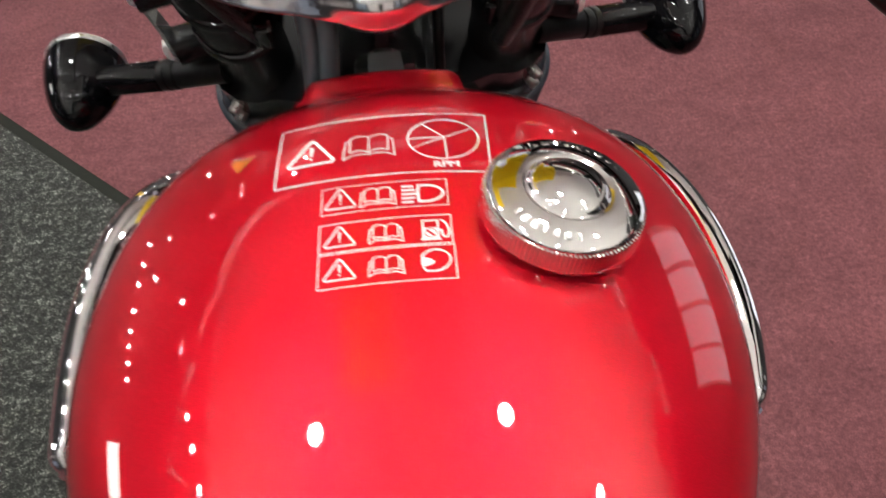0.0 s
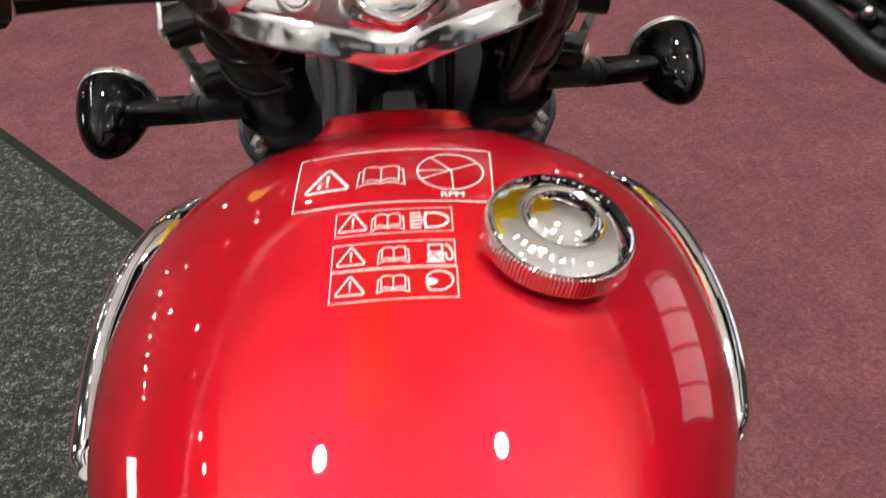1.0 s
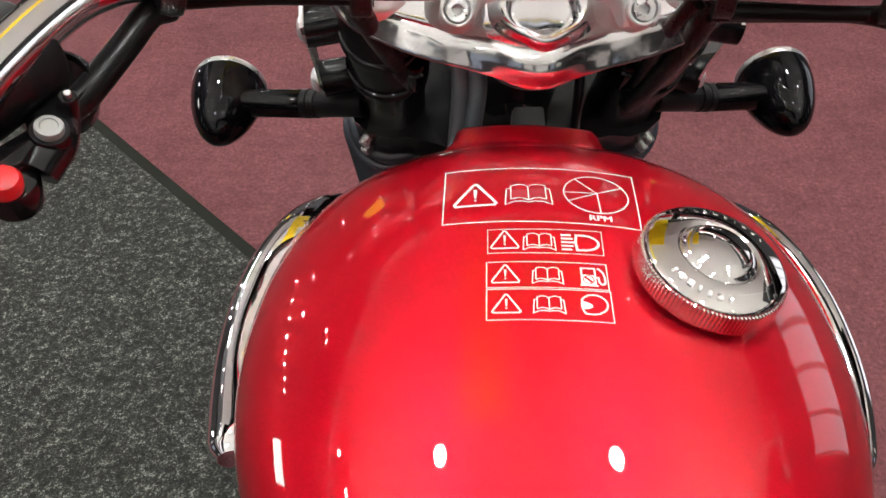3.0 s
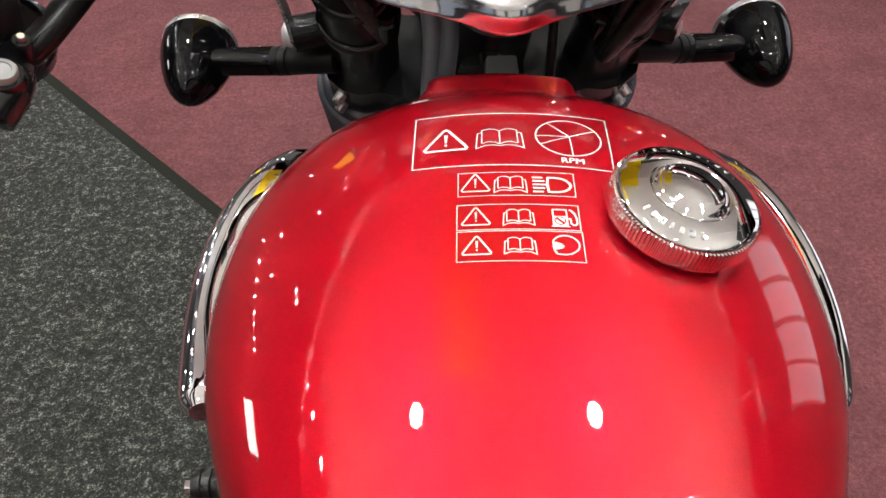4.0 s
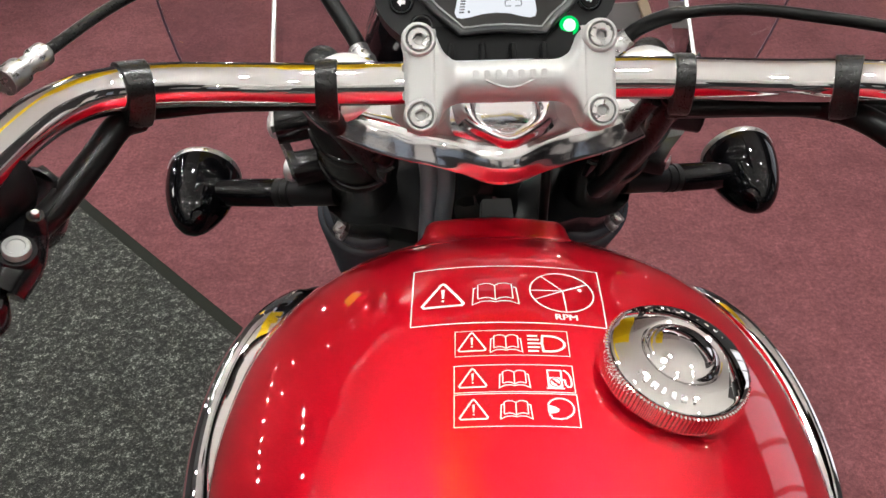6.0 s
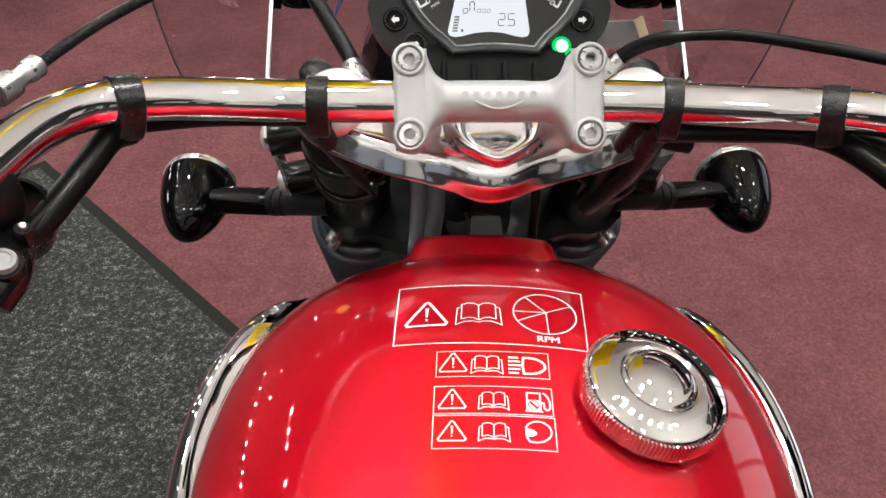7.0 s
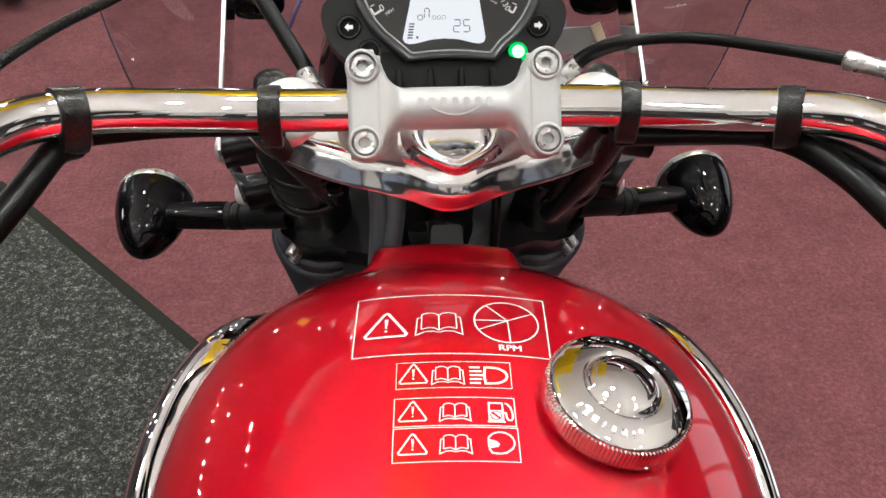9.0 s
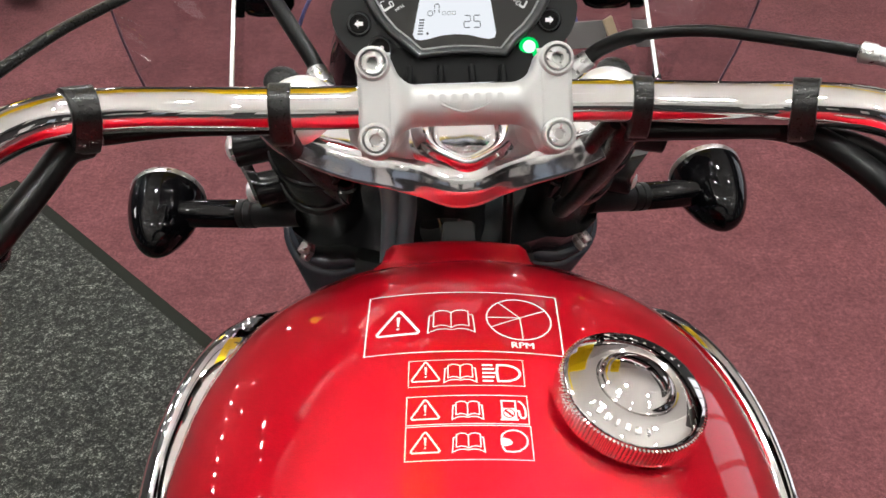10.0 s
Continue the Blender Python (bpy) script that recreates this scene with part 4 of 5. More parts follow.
# ---- front fork ----
def top_clamp():
    """Flat top plate, a sloping face towards the rider and a rounded lower lip."""
    bm = bmesh.new()
    rear = [(0.0, -0.0012), (0.008, -0.0005), (0.016, 0.0022), (0.028, 0.0080), (0.044, 0.0140), (0.060, 0.0180), (0.078, 0.0235), (0.100, 0.033), (0.122, 0.046), (0.134, 0.060)]
    rx, rf = [p[0] for p in rear], [p[1] for p in rear]
    xs = [-0.134 + 0.268 * k / 80 for k in range(81)]
    face = [(0.0200, 0.0087), (0.0172, 0.0084), (0.0146, 0.0077), (0.0122, 0.0066), (0.0100, 0.0052), (0.0075, 0.0034), (0.0053, 0.0016), (0.0036, -0.0002), (0.0021, -0.0022), (0.0011, -0.0042), (0.0008, -0.0062), (0.0022, -0.0084), (0.0058, -0.0112), (0.0105, -0.0136)]
    wing = [(0.0200, 0.0087), (0.0172, 0.0084), (0.0146, 0.0077), (0.0122, 0.0066), (0.0100, 0.0054), (0.0070, 0.0035), (0.0038, 0.0015), (0.0004, -0.0006), (-0.0018, -0.0019), (-0.0021, -0.0023), (-0.0011, -0.0028), (0.0025, -0.0044), (0.0085, -0.0076), (0.0140, -0.0136)]
    rings = []
    for x in xs:
        ax = abs(x)
        f0 = curve_at(rx, rf, ax)
        f1 = 0.070 + 0.017 * min(max((ax - 0.062) / 0.022, 0), 1)
        if ax > 0.106:
            f1 = 0.060 + math.sqrt(max(0.029 ** 2 - (ax - 0.1053) ** 2, 0)) * 0.93
        f1 = max(f1, f0 + 0.025)
        swell = 0.0035 * math.exp(-(ax / 0.030) ** 2)
        loop = [(f1, -0.0125), (f1, 0.0050), (f1 - 0.0012, 0.0072), (f1 - 0.0035, 0.0084)]
        loop += [(f0 + 0.0205 + (f1 - 0.0035 - f0 - 0.0205) * q, 0.0087) for q in (0.75, 0.5, 0.25)]
        k = min(max((ax - 0.008) / 0.032, 0), 1)
        k = k * k * (3 - 2 * k)
        for (d, a), (dw, aw) in zip(face, wing):
            loop.append((f0 + d + (dw - d) * k, a + (aw - a) * k))
        loop.append((f1 - 0.004, -0.0136))
        rings.append([bm.verts.new(st(x + 0.001, f, a + (swell if a > 0 else 0))) for f, a in loop])
    for r, s in zip(rings, rings[1:]):
        for j in range(len(r)):
            bm.faces.new((r[j], r[(j + 1) % len(r)], s[(j + 1) % len(r)], s[j]))
    bm.faces.new(rings[0]), bm.faces.new(rings[-1][::-1])
    return bm


yoke = part("top_yoke", top_clamp(), POLISHED, bike, "polished chrome top yoke", smooth=36)


def shield(scale, cx=0.0035, cf=0.0405):
    pts = [(-0.034, 0.024), (-0.034, 0.002), (-0.028, -0.010), (-0.014, -0.019), (0.0, -0.024), (0.014, -0.019), (0.028, -0.010), (0.034, 0.002), (0.034, 0.024)]
    return [(cx + x * scale, cf + f * scale) for x, f in pts]


def shield_boss():
    bm = bmesh.new()
    rings = []
    for scale, h in ((1.06, 0.0070), (1.00, 0.0100), (0.95, 0.0140), (0.90, 0.0175), (0.84, 0.0196), (0.78, 0.0204), (0.73, 0.0203), (0.68, 0.0194), (0.61, 0.0172), (0.54, 0.0140), (0.48, 0.0108), (0.44, 0.0088), (0.42, 0.0080), (0.40, 0.0077), (0.34, 0.0077)):
        loop = spline([Vector((x, f, 0)) for x, f in shield(scale)], 5)
        rings.append([bm.verts.new(st(p.x, p.y, h)) for p in loop])
    for r, s in zip(rings, rings[1:]):
        for k in range(len(r) - 1):
            bm.faces.new((r[k], r[k + 1], s[k + 1], s[k]))
        bm.faces.new((r[-1], r[0], s[0], s[-1]))
    bm.faces.new(rings[-1])
    return bm


part("shield_boss", shield_boss(), POLISHED, yoke, smooth=60)


def fork_leg(sign):
    x = sign * 0.100
    line = STEER @ Matrix.Translation((x, 0.066, 0))
    leg = part("fork_leg", lathe([(0.0215, -0.02), (0.0215, -0.66), (0.0300, -0.70), (0.0300, -0.86), (0.018, -0.88)], line, 32), BLACK, bike, "black front fork leg")
    part("fork_cap", lathe([(0.0245, -0.012), (0.0245, 0.004), (0.0238, 0.008), (0.021, 0.0125), (0.013, 0.0158), (0.006, 0.0168), (0, 0.0170)], STEER @ Matrix.Translation((x, 0.066, -0.001)), 40), ZINC, leg, "bright domed fork cap")
    part("shroud", lathe([(0.027, -0.018), (0.0300, -0.022), (0.0300, -0.118), (0.0285, -0.125), (0.0285, -0.205)], line, 40), SATIN_BLACK, leg, "gloss black fork shroud")
    for h in (-0.055, -0.113):
        part("shroud_ring", lathe([(0.0298, h + 0.004), (0.0318, h + 0.003), (0.0326, h), (0.0326, h - 0.006), (0.0318, h - 0.009), (0.0290, h - 0.010)], line, 40), GLOSS, leg, "gloss black shroud ring")
    part("gaiter_collar", lathe([(0.034, -0.2440), (0.0400, -0.2450), (0.0430, -0.2475), (0.0440, -0.2510), (0.0440, -0.2560), (0.040, -0.2570)], line, 48), GAITER, leg, "smooth upper collar of the gaiter")
    prof = []
    for k in range(15):
        h = -0.2570 - 0.0115 * k
        prof += [(0.0455, h), (0.0488, h - 0.0022), (0.0494, h - 0.0042), (0.0482, h - 0.0065), (0.0440, h - 0.0085), (0.0440, h - 0.0105)]
    part("gaiter", lathe(prof + [(0.026, -0.45)], line, 48), GAITER, leg, "ribbed black rubber fork gaiter")
    part("reflector", lathe([(0.014, -0.004), (0.014, 0.004), (0.012, 0.007), (0, 0.008)], along(st(x + sign * 0.040, 0.060, -0.51), st(x + sign * 0.09, 0.050, -0.51)), 28), AMBER, leg, "round amber side reflector")
    return leg


fork_leg(-1), fork_leg(1)


def cable_boss(sign):
    """Short round sleeve that takes the cable beside the fork."""
    at = Vector((sign * 0.0783, 0.500, 0.8331))
    part("cable_sleeve", lathe([(0, 0.012), (0.0075, 0.012), (0.0085, 0.0105), (0.0085, 0.004), (0.0105, 0.003), (0.0105, -0.010), (0.0090, -0.030)], along(at, at + Vector((0, -0.55, 0.7))), 28), GLOSS, bike, "gloss black cable sleeve")


cable_boss(-1), cable_boss(1)


def lower_yoke():
    bm = bmesh.new()
    rear = [(-0.1355, 0.075), (-0.137, 0.062), (-0.132, 0.045), (-0.120, 0.034), (-0.104, 0.0295), (-0.088, 0.031), (-0.06, 0.024), (-0.03, 0.012)]
    front = [(0.110, 0.103), (0.05, 0.100), (-0.05, 0.100), (-0.110, 0.103)]
    prism(rear + [(-x, f) for x, f in rear[::-1]] + [(0.130, 0.092)] + front + [(-0.130, 0.092)], STEER, -0.248, -0.196, 0.006, 3, bm)
    y = part("lower_yoke", bm, BLACK, bike, "black lower fork yoke")
    for sign in (-1, 1):
        for a in (-0.210, -0.232):
            part("pinch_bolt", lathe([(0.0046, 0), (0.0046, 0.007), (0.0042, 0.0085), (0.0035, 0.009), (0.0035, 0.006), (0, 0.006)], along(st(sign * 0.122, 0.036, a), st(sign * 0.136, 0.014, a)), 20), STEEL, y)
    for sign in (-1, 1):
        bm = bmesh.new()
        prism([(sign * 0.030, 0.030), (sign * 0.082, 0.028), (sign * 0.082, 0.008), (sign * 0.062, -0.014), (sign * 0.030, -0.020)][::sign], STEER, -0.262, -0.242, 0.004, 2, bm)
        part("steering_stop", bm, GREY_PLASTIC, y, "dark grey stop plate")
    return y


lower_yoke()
part("head_tube", lathe([(0.034, -0.215), (0.034, -0.19), (0.030, -0.185), (0.030, -0.04), (0.034, -0.035), (0.034, -0.016)], STEER @ Matrix.Translation((0, 0.048, 0)), 36), GLOSS, bike, "gloss black steering head tube")
part("bearing_cap", lathe([(0.036, -0.036), (0.038, -0.034), (0.038, -0.018), (0.033, -0.0145)], STEER @ Matrix.Translation((0, 0.048, 0)), 36), STEEL, bike)
# cover piece in front of the tank
COVER = frame_of((0.0, 0.4465, 0.8225), X, Vector((0, 0.66, 0.75)), Vector((0, -0.75, 0.66)))
part("head_cover", prism([(-0.0135, -0.024), (0.0135, -0.024), (0.0104, 0.0070), (0.0092, 0.0088), (-0.0092, 0.0088), (-0.0104, 0.0070)], COVER, -0.010, 0.003, 0.0025, 3), GREY_PLASTIC, bike, "dark grey plastic cover at the steering head")

# cables running down past the steering head
for pts, r, mat in (([(-0.052, 0.50, 0.872), (-0.0463, 0.47, 0.8415), (-0.0477, 0.46, 0.8066), (-0.052, 0.45, 0.76)], 0.0068, HOSE),
                    ([(-0.040, 0.50, 0.872), (-0.0344, 0.47, 0.8409), (-0.0380, 0.458, 0.8061), (-0.041, 0.45, 0.76)], 0.0070, HOSE),
                    ([(0.040, 0.50, 0.872), (0.0372, 0.47, 0.8378), (0.0357, 0.46, 0.8025), (0.036, 0.45, 0.76)], 0.0036, CABLE),
                    ([(-0.117, 0.432, 0.926), (-0.115, 0.436, 0.9173), (-0.1069, 0.452, 0.8948), (-0.0981, 0.470, 0.8679), (-0.0906, 0.490, 0.8419), (-0.0833, 0.520, 0.809)], 0.0078, RUBBER),
                    ([(0.104, 0.428, 0.922), (0.1042, 0.432, 0.9149), (0.1005, 0.452, 0.8771), (0.0944, 0.472, 0.8453), (0.0905, 0.492, 0.8179), (0.088, 0.520, 0.7868)], 0.0078, RUBBER),
                    ([(0.093, 0.428, 0.920), (0.0900, 0.432, 0.9142), (0.0840, 0.452, 0.8821), (0.0839, 0.476, 0.8478), (0.0860, 0.500, 0.816)], 0.0054, RUBBER)):
    part("cable_run", tube(spline(pts, 7), r, 14), mat, bike, "black sheathed cable")


# ---- indicators ----
def indicator(sign):
    c = Vector((-0.2512 if sign < 0 else 0.2496, 0.6330, 0.7285 + (0.006 if sign > 0 else 0.001)))
    tip = c + Vector((sign * 0.004, -0.090, -0.012))
    m = along(c, tip)
    R = 0.0334
    body = part("indicator", lathe([(R * 0.90, -0.006), (R * 0.99, -0.004), (R, 0.0), (R * 0.99, 0.0075), (R * 0.95, 0.017), (R * 0.88, 0.0275), (R * 0.78, 0.038), (R * 0.65, 0.0485), (R * 0.50, 0.057), (R * 0.34, 0.0632), (R * 0.18, 0.0665), (R * 0.07, 0.0676), (0, 0.0678)], m, 48), GLOSS, bike, "gloss black bullet indicator with a chrome rim")
    part("chrome_rim", lathe([(R * 0.94, -0.0075), (R * 1.00, -0.007), (R * 1.018, -0.005), (R * 1.018, -0.003), (R * 1.0, -0.001)], m, 48), STEEL, body)
    part("lens", lathe([(0, -0.015), (R * 0.4, -0.014), (R * 0.75, -0.010), (R * 0.92, -0.005)], m, 40), AMBER, body, "amber lens")
    lift = 0.003 if sign > 0 else 0.0
    a, b = Vector((sign * 0.232, 0.604, 0.734 + lift)), Vector((sign * 0.120, 0.566, 0.757 + lift))
    part("stalk", lathe([(0.0124, 0.0), (0.0124, 0.060), (0.0116, 0.061)], along(a, b), 32), GLOSS, body)
    part("stalk_collar", lathe([(0.0116, 0.060), (0.0127, 0.0605), (0.0127, 0.066), (0.0118, 0.0665), (0.0118, 0.068), (0.0125, 0.0685), (0.0125, 0.074), (0.0114, 0.0745), (0.0114, 0.076), (0.0118, 0.0765), (0.0110, 0.118)], along(a, b), 32), PLASTIC, body, "ribbed matt black collar")


indicator(-1), indicator(1)


# ---- windscreen ----
def bracket(sign):
    side = frame_of(HEAD + X * (0.152 if sign > 0 else -0.156), FORE, AXIS, X)
    outline = [(0.062, -0.046), (0.059, -0.062), (0.064, -0.080), (0.064, -0.120), (0.060, -0.155), (0.064, -0.173), (0.076, -0.173), (0.080, -0.155), (0.078, -0.110), (0.090, -0.088), (0.130, -0.084), (0.300, -0.096), (0.300, -0.060), (0.110, -0.050), (0.080, -0.042)]
    br = part("screen_bracket", prism(outline, side, -0.0013, 0.0013, 0.0010, 2), CHROME, bike, "chrome windscreen bracket plate", smooth=30)
    # paler tube stands in for the white highlight along the plate's edge
    part("edge_highlight", tube([side @ Vector((f, a, sign * 0.0006)) for f, a in ((0.062, -0.047), (0.080, -0.043), (0.110, -0.0505), (0.200, -0.0552), (0.299, -0.0605))], 0.0015, 8), ZINC, br, "pale strip standing in for the highlight on the plate edge")
    for f, a in ((0.069, -0.0606), (0.0705, -0.1612)):
        part("bracket_bolt", lathe([(0.0105, 0), (0.0105, 0.003), (0.0090, 0.0062), (0.0052, 0.0082), (0, 0.0088)], along(st(sign * (0.157 if sign < 0 else 0.153) * (0.975 if a > -0.1 else 1), f, a), st(sign * 0.2, f, a)), 24), ZINC, br, "bright dome bolt")
        part("spacer", lathe([(0.0150, 0), (0.0150, 0.034), (0.020, 0.040), (0.022, 0.052)], along(st(sign * 0.156, f, a), st(sign * 0.10, f + 0.010, a)), 28), BLACK, br)
    part("clamp_knob", lathe([(0, -0.012), (0.010, -0.012), (0.0145, -0.008), (0.0160, 0.0), (0.0160, 0.018), (0.0130, 0.026), (0.0070, 0.030), (0, 0.031)], along(Vector((sign * 0.150, 0.668, 0.905)), Vector((sign * 0.10, 0.668, 0.905))), 28), GLOSS, br, "gloss black screen clamp")
    return br


bracket(-1), bracket(1)


def screen_mount(sign):
    """Ribbed rubber mount of the windscreen in front of the fork cap."""
    at = Vector((sign * 0.1215, 0.546, 0.8885))
    prof = [(0.0, 0.010), (0.006, 0.010), (0.0085, 0.008)]
    for k in range(3):
        h = 0.006 - 0.005 * k
        prof += [(0.0125, h), (0.0130, h - 0.001), (0.0125, h - 0.002), (0.0100, h - 0.003)]
    part("screen_mount", lathe(prof + [(0.0100, -0.030)], along(at, at + Vector((0, -0.45, 0.9))), 28), RUBBER, bike, "ribbed black rubber screen mount")


screen_mount(-1), screen_mount(1)


def screen_half(w):
    """Half width of the windscreen, from its foot (0) to its top (1)."""
    return 0.251 + 0.025 * w - 0.06 * min(w, 0.5) ** 2 - 0.02 * max(0, w - 0.7)


def windscreen():
    bm = bmesh.new()
    rows = []
    for k in range(13):
        q = -1 + k / 6
        col = []
        for j in range(9):
            w = j / 8
            half = screen_half(w)
            base = Vector((q * half, 0.700 - 0.045 * q * q, 0.800 + 0.02 * abs(q)))
            top = Vector((q * half, 0.600 - 0.06 * q * q, 1.200 - 0.10 * q * q))
            col.append(bm.verts.new(base.lerp(top, w)))
        rows.append(col)
    for r, s in zip(rows, rows[1:]):
        for j in range(8):
            bm.faces.new((r[j], r[j + 1], s[j + 1], s[j]))
    bmesh.ops.solidify(bm, geom=bm.faces[:], thickness=0.0035)
    ws = part("windscreen", bm, SCREEN, bike, "clear plastic windscreen", smooth=60)
    ws.visible_shadow = False
    for sign in (-1, 1):
        pts = []
        for j in range(9):
            w = j / 8
            half = screen_half(w)
            pts.append(Vector((sign * half, 0.655 - 0.115 * w, 0.820 + 0.28 * w)))
        part("screen_edge", tube(pts, 0.0010, 8), EDGE_DARK, ws, "dark polished screen edge")
    cut = [Vector((0.128 * math.cos(radians(a)), 0.672, 0.825 + 0.140 * math.sin(radians(a)))) for a in range(20, 161, 6)]
    part("cutout_edge", tube(cut, 0.0016, 8), EDGE_GLINT, ws, "clear edge of the lamp cut-out with its bluish glint painted on")
    return ws


windscreen()


# ---- instrument ----
def dash():
    outline = [(-0.018, -0.0215), (-0.030, -0.0335), (-0.038, -0.0335), (-0.0514, -0.0286), (-0.0620, -0.0225), (-0.0700, -0.0160), (-0.0760, -0.0080), (-0.0792, 0.0), (-0.0805, 0.0080), (-0.0790, 0.0145), (-0.0735, 0.0205), (-0.0680, 0.0250), (-0.0645, 0.0310)]
    ring = [(0.0645 * math.cos(radians(a)), 0.036 + 0.0645 * math.sin(radians(a))) for a in range(178, 0, -10)]
    outline = outline + ring + [(0.001 - x, y) for x, y in outline[::-1]]
    body = part("instrument", prism(outline, DASH, -0.030, -0.001, 0.005, 3), DASH_GREY, bike, "black instrument cluster with lit display", smooth=35)
    # bezel
    path = [(0.003 + 0.0587 * math.cos(radians(a)), 0.0375 + 0.0587 * math.sin(radians(a))) for a in range(245, -66, -10)]
    path[0], path[-1] = (-0.0222, -0.0182), (0.0300, -0.0186)
    chin = [(0.0250, -0.0182), (0.0160, -0.0172), (0.0047, -0.0166), (-0.0070, -0.0169), (-0.0165, -0.0179)]
    loop = [Vector((*p, 0)) for p in path] + [Vector((*p, 0)) for p in chin]
    bm = bmesh.new()
    cen = Vector((0.003, 0.03, 0))
    rings = []
    for grow, h in ((1.115, -0.0012), (1.11, 0.0030), (1.095, 0.0046), (1.07, 0.0050), (1.05, 0.0044), (1.005, 0.0022), (1.0, 0.0016), (0.985, 0.0018), (0.975, 0.0004)):
        rings.append([bm.verts.new(DASH @ (cen + (p - cen) * grow + Vector((0, 0, h)))) for p in loop])
    for r, s in zip(rings, rings[1:]):
        for k in range(len(loop)):
            j = (k + 1) % len(loop)
            bm.faces.new((r[k], r[j], s[j], s[k]))
    part("bezel", bm, BEZEL, body, smooth=40)
    lip = [DASH @ (cen + (p - cen) * 0.992 + Vector((0, 0, 0.0020))) for p in loop]
    part("bezel_lip", tube(lip + lip[:1], 0.0006, 6), LIP_GREY, body, "pale grey lip of the bezel")
    dial = bmesh.new()
    dial.faces.new([dial.verts.new(DASH @ (cen + (p - cen) * 0.98 + Vector((0, 0, 0.0006)))) for p in loop])
    part("dial", dial, DIAL, body, smooth=0)
    low = [(-0.0275, -0.0080), (-0.0262, -0.0108), (-0.0230, -0.0118), (-0.0180, -0.0112), (-0.009, -0.0090), (0.0, -0.0083), (0.009, -0.0090), (0.0180, -0.0113), (0.0225, -0.0120), (0.0258, -0.0110), (0.0268, -0.0080)]
    lcd = low + [(0.0235, 0.0160), (0.0215, 0.0182), (-0.0195, 0.0186), (-0.0218, 0.0165)]
    screen = part("display", prism(lcd, DASH, 0.0005, 0.0011), LCD, body, "white lit liquid crystal display", smooth=0)
    z = 0.0014

    def segs(bm, digit, x, y, w, h, t):
        on = {"0": "abcdef", "2": "abged", "5": "afgcd", "o": "gcde", "n": "abcef"}[digit]
        bars = {"a": (0, h / 2, w - t, t), "g": (0, 0, w - t, t), "d": (0, -h / 2, w - t, t), "f": (-w / 2, h / 4, t, h / 2 - t), "b": (w / 2, h / 4, t, h / 2 - t), "e": (-w / 2, -h / 4, t, h / 2 - t), "c": (w / 2, -h / 4, t, h / 2 - t)}
        for s in on:
            dx, dy, sx, sy = bars[s]
            join(bm, box(DASH @ Matrix.Translation((x + dx + (y + dy) * 0.05, y + dy, z)), sx, sy, 0.0002))

    bm = bmesh.new()
    segs(bm, "2", 0.0082, -0.0005, 0.0042, 0.0078, 0.0006)
    segs(bm, "5", 0.0146, -0.0005, 0.0042, 0.0078, 0.0006)
    segs(bm, "o", -0.0160, 0.0068, 0.0030, 0.0062, 0.0005)
    segs(bm, "n", -0.0117, 0.0080, 0.0030, 0.0062, 0.0007)
    for k in range(3):
        segs(bm, "o", -0.0070 + 0.0032 * k, 0.0062, 0.0022, 0.0042, 0.0003)
    for k in range(6):
        join(bm, box(DASH @ Matrix.Translation((-0.0228 + 0.0003 * k, -0.0078 + 0.0018 * k, z)), 0.0034, 0.0010, 0.0002))
    join(bm, box(DASH @ Matrix.Translation((-0.0180, -0.0076, z)), 0.0014, 0.0016, 0.0002))
    part("display_figures", bm, LCD_INK, body, smooth=0)
    # scale and its figures
    bm = bmesh.new()
    for k in range(40):
        a = radians(212 - 244 * k / 39)
        long = 0.0055 if k % 4 == 0 else 0.0032
        r0 = 0.0535
        m = DASH @ Matrix.Translation(((r0 - long / 2) * math.cos(a), 0.036 + (r0 - long / 2) * math.sin(a), 0.0010)) @ Matrix.Rotation(a, 4, "Z")
        join(bm, box(m, long, 0.0014 if k in (0, 39) else 0.0005, 0.0002))
        if k in (0, 39):
            turn_in = radians(5 if k else -5)
            m = DASH @ Matrix.Translation((r0 * math.cos(a + turn_in / 2), 0.036 + r0 * math.sin(a + turn_in / 2), 0.0010)) @ Matrix.Rotation(a + turn_in / 2, 4, "Z")
            join(bm, box(m, 0.0012, 0.0050, 0.0002))
    for text, size, x, y, turn in (("0", 0.0062, -0.0405, 0.0118, 28), ("MPH", 0.0032, -0.0355, 0.0092, 32), ("130", 0.0056, 0.0405, 0.0130, -62), ("km/h", 0.0024, 0.0330, 0.0150, -28)):
        join(bm, letters(text, size, DASH @ Matrix.Translation((x, y, 0.0011)) @ Matrix.Rotation(radians(turn), 4, "Z")))
    part("dial_figures", bm, DIAL_INK, body, smooth=0)
    # warning lamps
    for x, y, kind in ((-0.0622, 0.0, "left"), (0.0622, -0.0005, "right"), (-0.0492, -0.0160, "beam"), (0.0483, -0.0176, "green")):
        m = DASH @ Matrix.Translation((x, y, -0.001))
        if kind == "green":
            part("neutral_lamp", lathe([(0.0066, 0), (0.0062, 0.0012), (0.0045, 0.0018)], m, 28), GREEN, body, "glowing green warning lamp")
            part("lamp_core", lathe([(0.0046, 0.0016), (0.0030, 0.0024), (0, 0.0027)], m, 28), GREEN_CORE, body)
            continue
        part("lamp_ring", lathe([(0.0071, 0.0006), (0.0070, 0.0021), (0.0066, 0.0023), (0.0063, 0.0019), (0.0062, 0.0006)], m, 32), GREY_PLASTIC, body, "raised grey ring round the lamp")
